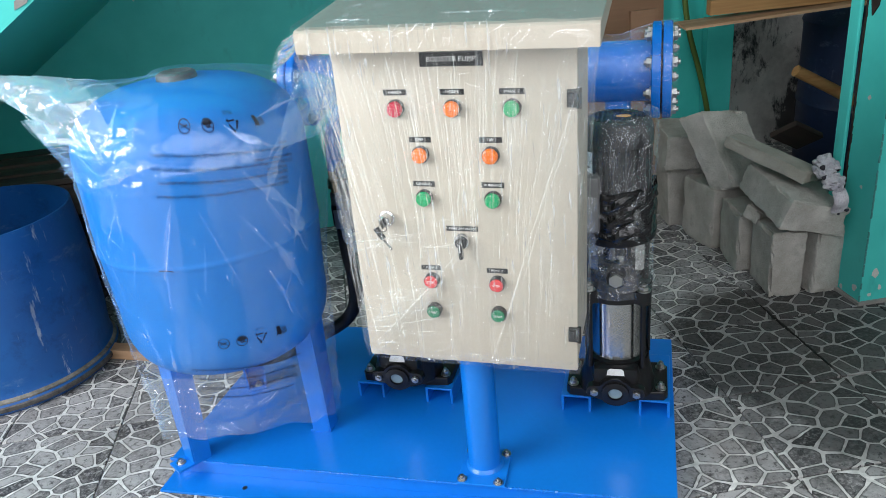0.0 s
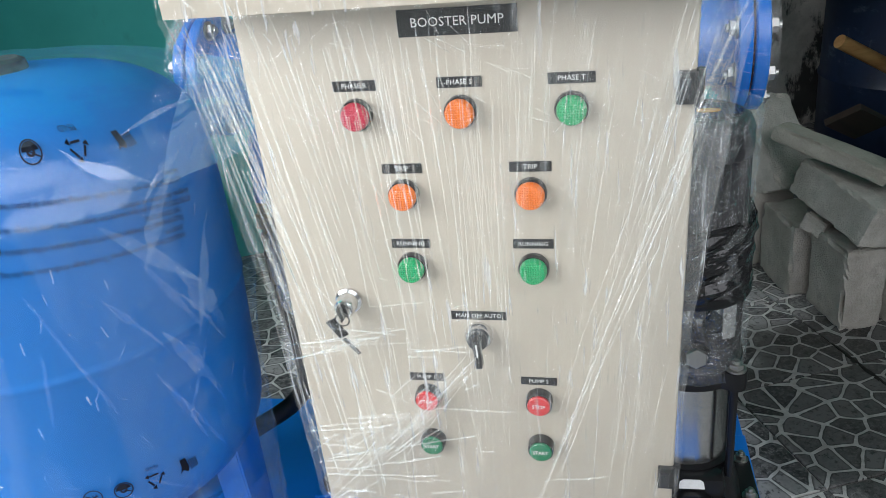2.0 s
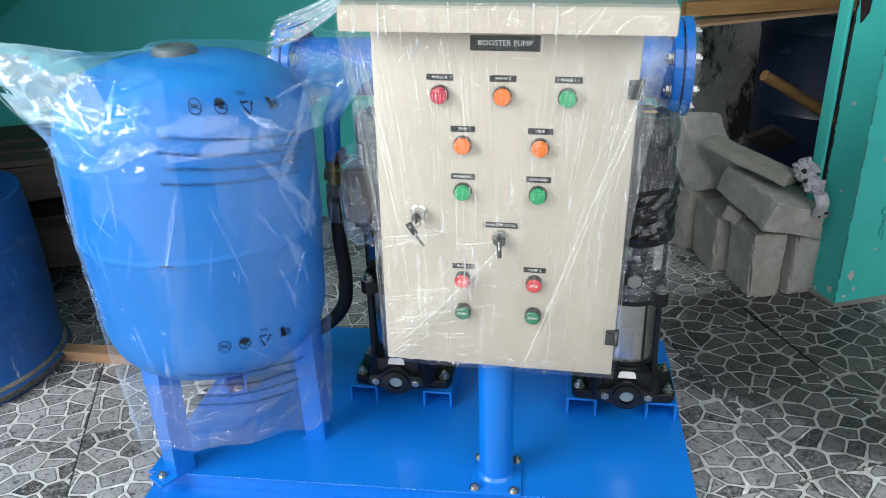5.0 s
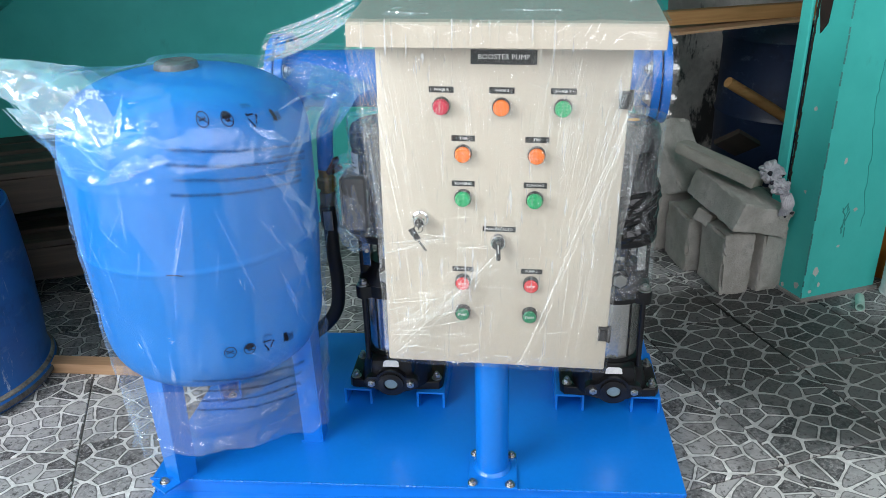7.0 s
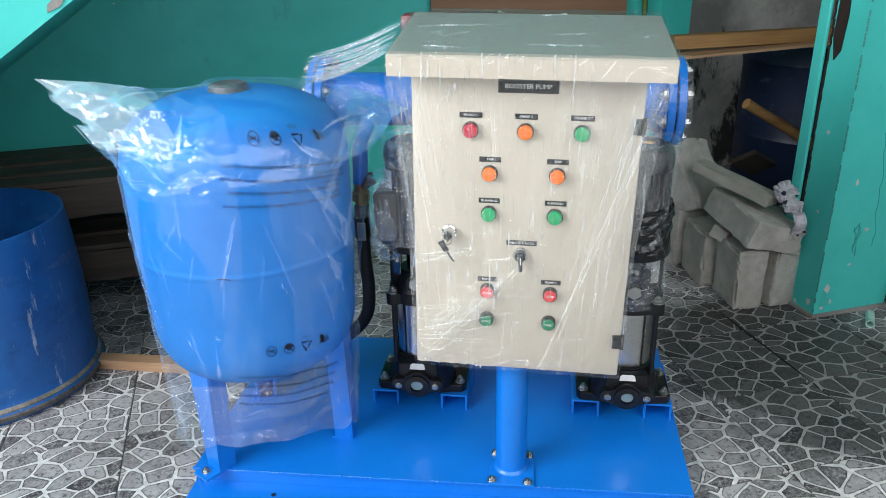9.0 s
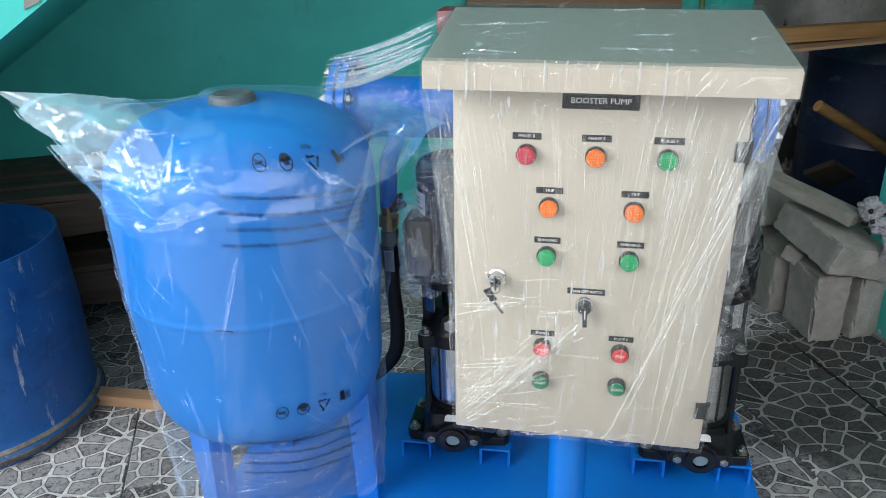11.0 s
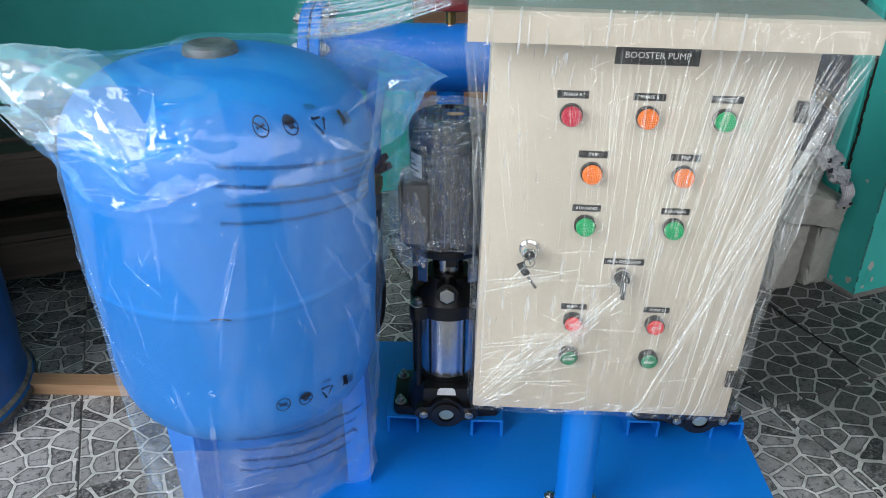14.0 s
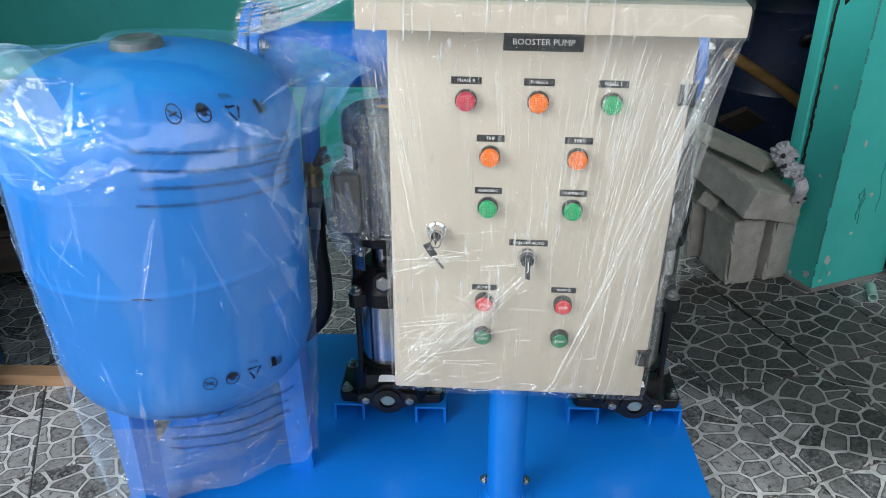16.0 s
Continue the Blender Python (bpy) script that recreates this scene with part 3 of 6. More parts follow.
structure("pillar_foot", prism([(1.262, 0.560), (1.568, 0.558), (1.568, 0.572), (1.266, 0.704), (1.258, 0.704)], 0.010), M_GROUT, "rough cement along the pillar foot", "skirting")

# oily dirt packed into one joint of the floor
dirt = bmesh.new()
for k in range(34):
    v = 0.300 + 0.0105 * k
    w = 0.004 + 0.010 * max(0.0, 1 - abs(k - 24) / 9) * rng.random() + 0.002 * rng.random()
    box(w, 0.013, 0.0012, pose(1.0005 + rng.uniform(-0.0015, 0.0015) - 0.3 * (w - 0.004), v, 0.0004, 0, 0, rng.uniform(-8, 8)), bm=dirt)
structure("joint_dirt", dirt, plain("black_oily_dirt", (0.006, 0.006, 0.005), 0.7), "black dirt packed in a floor tile joint", "dirt")

# the stair over the dark corner
st = bmesh.new()
# Out of view, the flank is closed up to the ceiling to block light.
prof = [(-2.49, 0.0), (1.02, 2.373), (1.02, 3.29), (-2.99, 3.29), (-2.99, 0.0)]
prism(prof, 1.155, pose(0, 1.836, 0, 90), bm=st)
structure("staircase", st, M_TEAL, "teal painted stair flank and sloping underside", "staircase")
chip = prism([(0, 0), (0.03, 0.012), (0.045, 0.032), (0.02, 0.03), (0.004, 0.018)], 0.003, pose(-0.905, 0.680, 1.087, 90))
structure("stair_chip", chip, M_GROUT, "bare grey chip on the stair's painted edge", "chip")

# ---- the base frame ----
FL, FR, BR, BL = (-0.790, -0.005), (0.398, 0.035), (0.388, 0.690), (-0.802, 0.655)
TOP = 0.045
skid = thing("base_frame", pose(0, 0, 0), "glossy blue painted steel base frame on the tiled floor", "base frame")
part("deck_plate", prism([FL, FR, BR, BL], 0.006, pose(0, 0, TOP - 0.006), bevel=0.0015), M_SKID, skid)


def along(a, b, t, out=0.0):
    w = Vector((b[0] - a[0], b[1] - a[1]))
    n = Vector((w.y, -w.x)).normalized()
    return (a[0] + w.x * t + n.x * out, a[1] + w.y * t + n.y * out)


def rail(name, a, b, out):
    """A channel under one edge of the deck, its lower flange outwards."""
    bm = prism([along(a, b, 0, -0.006), along(a, b, 1, -0.006), along(a, b, 1, -0.012), along(a, b, 0, -0.012)], 0.039, pose(0, 0, 0))
    prism([along(a, b, 0, out), along(a, b, 1, out), along(a, b, 1, -0.0058), along(a, b, 0, -0.0058)], 0.006, bm=bm, bevel=0.001)
    return part(name, bm, M_SKID, skid)


rail("front_channel", FL, FR, 0.066)
rail("side_channel", FR, BR, 0.001)
rail("rear_channel", BR, BL, 0.001)
rail("side_channel", BL, FL, 0.001)
rng = random.Random(8)
bead = bmesh.new()
for k in range(170):
    x, y = along(FL, FR, (k + rng.random()) / 170, -0.001)
    box(0.009, 0.005, 0.003 + 0.003 * rng.random(), pose(x, y, TOP - 0.001, rng.uniform(-20, 20), rng.uniform(-20, 20), 3 + rng.uniform(-15, 15)), 0.001, bead, 1)
part("weld_bead", bead, M_SKID, skid, "rough blue painted weld bead")
for t in (0.175, 0.62):
    x, y = along(FL, FR, t, 0.034)
    part("anchor_hole", cyl(0.006, 0.0006, pose(x, y, 0.0063), 16), M_RUBBER, skid)


# ---- pumps ----
def pump_support(x, y):
    t = thing("support_channel", pose(x, y, TOP), "short blue painted steel channel under the pump foot", "support channel", "pump supports")
    bm = box(0.072, 0.21, 0.006, pose(0, 0.105, 0.042), 0.002)
    box(0.006, 0.205, 0.040, pose(-0.033, 0.103, 0.020), bm=bm)
    box(0.006, 0.205, 0.040, pose(0.033, 0.103, 0.020), bm=bm)
    part("channel", bm, M_SKID, t)
    return t


sup = pump_support(-0.377, 0.311)
for x, y in ((-0.189, 0.307), (0.160, 0.320), (0.346, 0.323)):
    copy_thing(sup, pose(x, y, TOP))


def ear_disc(r, h, ears, er, reach, at, seg=8):
    """A round flange with rounded ears."""
    out = []
    for k in range(72):
        a = math.tau * k / 72
        d = r
        for e in ears:
            c = math.cos(a - radians(e))
            if c > 0:
                s = reach * math.sin(a - radians(e))
                if abs(s) < er:
                    d = max(d, reach * c + math.sqrt(er * er - s * s))
        out.append((d * math.cos(a), d * math.sin(a)))
    return prism(out, h, at, bevel=0.002)


# the pump's parts are drawn to the first row of heights and set out to the second
STEPS = (0.0, 0.024, 0.078, 0.258, 0.284, 0.330, 0.378, 0.397, 0.628, 0.700)
HEIGHTS = (0.0, 0.024, 0.110, 0.274, 0.304, 0.354, 0.420, 0.437, 0.632, 0.700)


def booster_pump(x, y):
    """A vertical multistage pump, its foot on the support channels."""
    z0 = TOP + 0.0455
    p = thing("booster_pump", pose(x, y, z0, 0, 0, 1.0) @ Matrix.Diagonal((1.07, 1.05, 1.0, 1.0)),
              "black vertical multistage pump with stainless sleeve, motor in clear film", "pump", "booster pumps")
    foot = [(-0.112, -0.026), (-0.104, -0.038), (-0.06, -0.042), (0.06, -0.042), (0.104, -0.038), (0.112, -0.026), (0.112, 0.075), (0.095, 0.09), (-0.095, 0.09), (-0.112, 0.075)]
    bm = prism(foot, 0.022, bevel=0.004)
    lathe([(0.085, 0.02), (0.082, 0.035), (0.072, 0.062), (0.070, 0.078), (0.0, 0.078)], 40, bm)
    box(0.10, 0.05, 0.056, pose(0, -0.058, 0.052), 0.012, bm)
    part("pump_base", bm, M_BLACK, p, smooth=True)
    fl = ear_disc(0.036, 0.020, (0, 180), 0.017, 0.046, pose(0, -0.078, 0.056, 90))
    ring = part("port_flange", fl, M_BLACK, p, smooth=True)
    rim = lathe([(0.0155, 0.0), (0.029, 0.0), (0.029, 0.005), (0.0175, 0.007), (0.0155, 0.007)], 32, at=pose(0, -0.0985, 0.056, 90))
    part("port_rim", rim, M_BLACK, ring)
    part("port_plug", cyl(0.0150, 0.002, pose(0, -0.0982, 0.057, 90), 28), plain("pale_port_disc", (0.22, 0.30, 0.32), 0.15), ring, "pale disc inside the port")
    for s in (-1, 1):
        bolt(ring, pose(s * 0.045, -0.098, 0.056, 90), 0.0085, False)
    note = part("sticker", prism([(-0.019, -0.007), (0.019, -0.007), (0.017, 0.005), (0.012, 0.009), (-0.012, 0.009), (-0.017, 0.005)], 0.001, pose(0, -0.0836, 0.102, 78)), M_WHITE, p, "white paper sticker")
    for sx in (-1, 1):
        for sy in (-1, 1):
            bolt(p, pose(sx * 0.097, 0.022 + sy * 0.044, 0.022), 0.0080)
    part("pump_sleeve", lathe([(0.0, 0.076), (0.058, 0.076), (0.058, 0.262), (0.0, 0.262)], 56), M_STEEL, p, "brushed stainless steel sleeve", True)
    part("sleeve_collar", lathe([(0.058, 0.074), (0.066, 0.074), (0.066, 0.084), (0.0585, 0.088)], 48), M_BLACK, p, smooth=True)
    for a in (45, 135, 225, 315):
        r = 0.079
        part("tie_rod", cyl(0.0062, 0.19, pose(r * math.cos(radians(a)), r * math.sin(radians(a)), 0.072), 12), M_BLACK, p)
    for a in (20, 160):
        part("side_strap", box(0.030, 0.005, 0.185, pose(0.069 * math.cos(radians(a)), 0.069 * math.sin(radians(a)), 0.168, 0, 0, a + 90), 0.001), M_BLACK, p)
    head = ear_disc(0.074, 0.026, (45, 135, 225, 315), 0.016, 0.080, pose(0, 0, 0.258))
    lathe([(0.073, 0.283), (0.066, 0.296), (0.050, 0.315), (0.046, 0.330), (0.0, 0.330)], 40, head)
    cyl(0.021, 0.03, pose(0, -0.042, 0.314, 90), 24, bm=head)
    part("pump_head", head, M_BLACK, p, smooth=True)
    for a in (45, 135, 225, 315):
        bolt(p, pose(0.080 * math.cos(radians(a)), 0.080 * math.sin(radians(a)), 0.284), 0.0095)
    plug = cyl(0.0155, 0.008, pose(0, -0.072, 0.314, 90), 6, bevel=0.0015)
    part("vent_plug", plug, M_BOLT, p, "steel hexagon vent plug")
    part("coupling", lathe([(0.0, 0.328), (0.030, 0.328), (0.030, 0.375), (0.024, 0.380), (0.0, 0.380)], 32), M_STEEL, p, smooth=True)
    part("coupling_slot", box(0.020, 0.003, 0.022, pose(0.006, -0.0295, 0.356), 0.001), M_MOTOR, p)
    for sx in (-1, 1):
        bm = box(0.022, 0.06, 0.082, pose(sx * 0.056, 0, 0.338), 0.006)
        part("stool_leg", bm, M_BLACK, p, smooth=True)
        part("guard_plate", box(0.020, 0.002, 0.055, pose(sx * 0.047, -0.037, 0.350, 0, 0, sx * 22), 0.0005), M_STEEL, p, "small stainless coupling guard")
        part("guard_screw", cyl(0.0035, 0.003, pose(sx * 0.045, -0.0385, 0.352, 90), 12), M_BOLT, p)
    part("motor_flange", lathe([(0.0, 0.376), (0.078, 0.376), (0.080, 0.380), (0.080, 0.392), (0.070, 0.397), (0.0, 0.397)], 40), M_BLACK, p, smooth=True)
    fins = bmesh.new()
    cyl(0.058, 0.235, pose(0, 0, 0.395), 40, bm=fins)
    for k in range(30):
        a = 12 * k
        box(0.012, 0.0026, 0.225, pose(0.063 * math.cos(radians(a)), 0.063 * math.sin(radians(a)), 0.510, 0, 0, a), bm=fins)
    part("motor_body", fins, M_MOTOR, p, "dark grey finned motor housing")
    part("fan_cover", lathe([(0.070, 0.628), (0.071, 0.636), (0.071, 0.664), (0.066, 0.679), (0.056, 0.686), (0.054, 0.684), (0.0, 0.684)], 48), M_MOTOR, p, smooth=True)
    mesh_top = bmesh.new()
    for k in range(-5, 6):
        w = math.sqrt(max(0.0, 0.054 ** 2 - (k * 0.0095) ** 2)) * 2
        box(w, 0.003, 0.0025, pose(0, k * 0.0095, 0.6865), bm=mesh_top)
        box(0.003, w, 0.0025, pose(k * 0.0095, 0, 0.6868), bm=mesh_top)
    part("fan_grille", mesh_top, M_RUBBER, p)
    oval = cyl(0.010, 0.0012, pose(0.012, -0.008, 0.6884) @ Matrix.Diagonal((1.45, 0.85, 1, 1)), 24)
    part("maker_badge", oval, plain("orange_badge", (0.90, 0.42, 0.01), 0.35), p, "small orange oval badge")
    tb = part("terminal_box", box(0.050, 0.095, 0.150, pose(-0.056, -0.036, 0.490), 0.010), M_TERMINAL, p, "grey motor terminal box", True)
    part("terminal_lid", box(0.006, 0.088, 0.140, pose(-0.083, -0.036, 0.490), 0.004), M_TERMINAL, tb)
    part("cable_gland", cyl(0.012, 0.02, pose(-0.066, -0.050, 0.398), 12), M_RUBBER, tb)
    plate = grid(6, 1, lambda a, b: Vector((0.0725 * math.cos(radians(205 + 30 * a)), 0.0725 * math.sin(radians(205 + 30 * a)), 0.50 + 0.12 * b)))
    lab = part("rating_plate", plate, plain("pale_rating_label", (0.78, 0.80, 0.86), 0.4), p, "pale label with dark blue edge")
    edge = grid(2, 1, lambda a, b: Vector((0.073 * math.cos(radians(231 + 5 * a)), 0.073 * math.sin(radians(231 + 5 * a)), 0.50 + 0.12 * b)))
    part("label_edge", edge, M_INK, lab)
    for k in range(9):
        row = grid(4, 1, lambda a, b: Vector((0.0732 * math.cos(radians(207 + (18 - 5 * (k % 3)) * a)), 0.0732 * math.sin(radians(207 + (18 - 5 * (k % 3)) * a)), 0.51 + 0.0115 * k + 0.004 * b)))
        part("print_bar", row, M_INK, lab)
    port = {ring, note, *ring.children_recursive}
    for o in p.children_recursive:
        if o not in port:
            for v in o.data.vertices:
                v.co.z = float(np.interp(v.co.z, STEPS, HEIGHTS))
    return p


PUMPS = ((-0.280, 0.362, 0.428), (0.256, 0.366, 0.287))
for x, y, low in PUMPS:
    booster_pump(x, y)

# ---- manifold, branch pipes, valve and hose ----
PY, PZ = 0.585, 0.826
man = thing("discharge_manifold", pose(0, 0, TOP), "blue painted steel manifold pipe with bolted end flanges", "pipe manifold")
dz = -TOP
part("header_pipe", cyl(0.070, 0.875, pose(-0.545, PY, PZ + dz, 0, 90), 48), M_PIPE, man, smooth=True)


def end_flange(x, s):
    for k, o in enumerate((0.0, 0.024)):
        f = lathe([(0.0, 0.0), (0.108, 0.0), (0.110, 0.002), (0.110, 0.018), (0.108, 0.020), (0.0, 0.020)], 56, at=pose(x + s * o, PY, PZ + dz, 0, 90 * s))
        fl = part(("pipe_flange", "blind_flange")[k], f, M_PIPE, man, smooth=True)
    part("gasket", cyl(0.100, 0.004, pose(x + s * 0.020, PY, PZ + dz, 0, 90 * s), 40), M_RUBBER, man)
    for k in range(8):
        a = math.tau * (k + 0.5) / 8
        yy, zz = PY + 0.090 * math.cos(a), PZ + dz + 0.090 * math.sin(a)
        b = bolt(man, pose(x + s * 0.044, yy, zz, 0, 90 * s), 0.011, True, "flange_bolt")
        bolt(man, pose(x, yy, zz, 0, -90 * s), 0.011, True, "flange_nut")


end_flange(0.322, 1)
end_flange(-0.540, -1)
for x in (-0.285, 0.245):
    riser = tube([(x, PY, PZ - 0.02 + dz), (x, PY, 0.55 + dz), (x, PY, 0.26 + dz), (x, PY - 0.01, 0.17 + dz), (x, PY - 0.06, 0.140 + dz), (x, 0.455, 0.140 + dz)], 0.030, 20)
    part("riser_pipe", riser, M_PIPE, man, smooth=True)
    part("riser_union", cyl(0.045, 0.05, pose(x, PY, 0.52 + dz), 8, bevel=0.004), M_BRASS, man, "brass non-return valve body")
drop = tube([(-0.436, PY - 0.03, PZ - 0.04 + dz), (-0.436, 0.50, 0.76 + dz), (-0.438, 0.45, 0.735 + dz), (-0.438, 0.435, 0.69 + dz), (-0.439, 0.43, 0.64 + dz)], 0.0195, 18)
part("branch_pipe", drop, M_PIPE, man, smooth=True)
val = part("ball_valve", lathe([(0.0, 0.0), (0.017, 0.0), (0.017, 0.014), (0.023, 0.018), (0.023, 0.036), (0.018, 0.042), (0.018, 0.062), (0.0, 0.062)], 20, at=pose(-0.440, 0.430, 0.580 + dz)), M_BRASS, man, "tarnished brass valve", True)
part("valve_nut", cyl(0.024, 0.016, pose(-0.440, 0.430, 0.592 + dz), 6, bevel=0.002), M_BRASS, val)
wheel = bmesh.new()
lathe([(0.0, 0.0), (0.008, 0.0), (0.008, 0.03), (0.0, 0.03)], 12, wheel, pose(-0.425, 0.42, 0.635 + dz, 0, 60))
for k in range(14):
    a = math.tau * k / 14
    cyl(0.006, 0.012, pose(-0.424 + 0.008 * math.cos(a), 0.42 + 0.016 * math.sin(a), 0.648 + 0.015 * math.cos(a) + dz, 0, 60), 8, bm=wheel)
part("valve_handle", wheel, plain("dark_valve_handle", (0.06, 0.012, 0.012), 0.5), val, "dark red valve handle")
hose = thing("flexible_hose", pose(-0.44, 0.43, TOP), "thick black rubber hose with crimped steel end", "hose")
hm = Matrix.Translation((0.42, -0.43, -TOP))
hb = tube([hm @ Vector(p) for p in ((-0.421, 0.430, 0.500), (-0.421, 0.431, 0.42), (-0.418, 0.438, 0.34), (-0.430, 0.45, 0.25), (-0.475, 0.46, 0.185), (-0.54, 0.42, 0.155), (-0.60, 0.30, 0.165), (-0.628, 0.19, 0.215), (-0.61, 0.147, 0.262))], 0.0180, 18)
part("hose_tube", hb, M_RUBBER, hose, smooth=True)
part("crimp_sleeve", lathe([(0.0, 0.49), (0.021, 0.49), (0.023, 0.495), (0.023, 0.545), (0.020, 0.55), (0.0, 0.55)], 18, at=hm @ pose(-0.421, 0.430, 0)), M_BLACK, hose, smooth=True)
part("crimp_collar", box(0.022, 0.004, 0.05, hm @ pose(-0.418, 0.4035, 0.515), 0.001), M_BOLT, hose)
part("hose_nut", cyl(0.021, 0.035, hm @ pose(-0.4205, 0.430, 0.548), 6, bevel=0.003), M_RUST, hose)
sw = thing("pressure_switch", pose(-0.285, PY, PZ + 0.069), "dark red pressure switch on the manifold pipe", "pressure switch")
part("stem", cyl(0.010, 0.04, pose(0, 0, 0), 12), M_BRASS, sw)
part("housing", box(0.11, 0.075, 0.12, pose(0, 0, 0.090), 0.008), M_DRED, sw, smooth=True)
part("dial", box(0.05, 0.004, 0.04, pose(0, -0.0385, 0.100), 0.001), M_WHITE, sw)
sw2 = copy_thing(sw, pose(-0.16, PY, PZ + 0.069))

# ---- control panel on its post ----
post = thing("panel_post", pose(-0.022, 0.089, TOP), "round blue steel post with bolted foot plate", "post")
part("post_tube", cyl(0.0365, 0.345, pose(0, 0, 0.006), 40), M_SKID, post, smooth=True)
part("foot_plate", box(0.108, 0.124, 0.006, pose(0.002, -0.010, 0.003, 0, 0, 2), 0.0015), M_SKID, post)
ringw = lathe([(0.036, 0.006), (0.043, 0.006), (0.040, 0.011), (0.036, 0.014)], 40, wob=0.02)
part("post_weld", ringw, M_SKID, post, smooth=True)
for sx in (-1, 1):
    for sy in (-1, 1):
        bolt(post, pose(0.001 + sx * 0.041, -0.011 + sy * 0.049, 0.006), 0.0075)

PANEL = pose(-0.005, 0.0, 0.690, 1.2, 1.2, 0)
panel = thing("control_panel", PANEL, "beige steel pump control cabinet with lamps and buttons", "control panel")
HW, HH = 0.2135, 0.316
part("cabinet_body", box(2 * HW - 0.006, 0.20, 2 * HH - 0.002, pose(0, 0.120, 0.0), 0.004), M_BEIGE, panel)
door = part("door", box(2 * HW, 0.018, 2 * HH, pose(0, 0.009, 0), 0.0035), M_BEIGE, panel, smooth=True)
roof = bmesh.new()
sec = [(-0.064, 0.316), (-0.064, 0.350), (-0.058, 0.354), (0.235, 0.386), (0.245, 0.382), (0.245, 0.352), (0.240, 0.352), (0.240, 0.376), (-0.050, 0.346), (-0.050, 0.316)]
prism(sec, 0.500, pose(-0.246, 0, 0, 90, 0, 90), bm=roof, bevel=0.002)
box(0.003, 0.300, 0.030, pose(-0.2445, 0.088, 0.348, 6), bm=roof)
box(0.003, 0.300, 0.030, pose(0.2525, 0.088, 0.348, 6), bm=roof)
part("rain_roof", roof, M_BEIGE, panel)
part("gland_plate", box(0.2, 0.12, 0.004, pose(0, 0.12, -HH - 0.001), 0.001), M_BEIGE, panel)


def lamp_unit(x, z, mat):
    b = lathe([(0.0, 0.0), (0.0155, 0.0), (0.0160, 0.007), (0.0152, 0.0095), (0.0141, 0.0095), (0.0141, 0.006), (0.0, 0.006)], 32, at=FRONT)
    o = part("pilot_lamp", b, M_BEZEL, panel, smooth=True, at=pose(x, 0, z))
    c = lathe([(0.0140, 0.006), (0.0140, 0.014), (0.0122, 0.0175), (0.0, 0.0188)], 32, at=FRONT)
    part("lamp_lens", c, mat, o, smooth=True)


def button_unit(x, z, mat, word):
    b = lathe([(0.0, 0.0), (0.0150, 0.0), (0.0150, 0.009), (0.0143, 0.0125), (0.0132, 0.0125), (0.0132, 0.006), (0.0, 0.006)], 32, at=FRONT)
    o = part("push_button", b, M_BEZEL, panel, smooth=True, at=pose(x, 0, z))
    c = lathe([(0.0128, 0.006), (0.0128, 0.0145), (0.0118, 0.0155), (0.0, 0.0155)], 32, at=FRONT)
    cap = part("button_cap", c, mat, o, smooth=True)
    w = part("button_word", letters(word, 0.0072), M_WHITE, cap)
    w.matrix_basis = pose(0, -0.0158, 0, 90) @ Matrix.Diagonal((0.85, 1, 1, 1))


def name_plate(x, z, wide, high, word, size):
    o = part("name_plate", box(wide, 0.0012, high, pose(0, -0.0006, 0), 0.0003), M_LABEL, panel, "black plate with white capitals", at=pose(x, 0, z))
    w = part("plate_word", letters(word, size), M_WHITE, o)
    w.matrix_basis = pose(0, -0.0014, 0, 90)


ROWS_Z = (0.207, 0.123, 0.040, -0.045, -0.130, -0.196)
for x, m, word in ((-0.1015, M_RED, "PHASE R"), (0.001, M_ORANGE, "PHASE S"), (0.1045, M_GREEN, "PHASE T")):
    lamp_unit(x, ROWS_Z[0], m)
    name_plate(x, ROWS_Z[0] + 0.0275, 0.043, 0.0105, word, 0.0068)
for x in (-0.064, 0.064):
    lamp_unit(x, ROWS_Z[1], M_ORANGE)
    name_plate(x, ROWS_Z[1] + 0.0265, 0.041, 0.0105, "TRIP", 0.0070)
    lamp_unit(x, ROWS_Z[2], M_GREEN)
    name_plate(x, ROWS_Z[2] + 0.0260, 0.041, 0.0105, "RUNNING", 0.0066)
    button_unit(x, ROWS_Z[4], M_REDCAP, "STOP")
    name_plate(x, ROWS_Z[4] + 0.0250, 0.040, 0.0100, "PUMP 1" if x < 0 else "PUMP 2", 0.0068)
    button_unit(x, ROWS_Z[5], M_GREENCAP, "START")
name_plate(0.003, 0.290, 0.110, 0.0245, "BOOSTER PUMP", 0.0120)
name_plate(0.002, ROWS_Z[3] + 0.024, 0.060, 0.0105, "MAN OFF AUTO", 0.0068)
sel = part("selector_switch", lathe([(0.0, 0.0), (0.0155, 0.0), (0.0155, 0.006), (0.0135, 0.010), (0.0, 0.010)], 32, at=FRONT), M_CHROME, panel, "chrome ringed three-way selector", True, at=pose(0.001, 0, ROWS_Z[3]))
part("selector_knob", cyl(0.0108, 0.008, pose(0, -0.0095, 0, 90), 28, bevel=0.001), M_BEZEL, sel, smooth=True)
lever = part("selector_lever", box(0.0078, 0.012, 0.036, pose(0.001, -0.022, -0.010, 0, -3), 0.002), M_BEZEL, sel, "black selector lever with white mark")
part("lever_mark", box(0.0016, 0.0008, 0.016, pose(0.001, -0.0284, -0.004, 0, -3)), M_WHITE, lever)
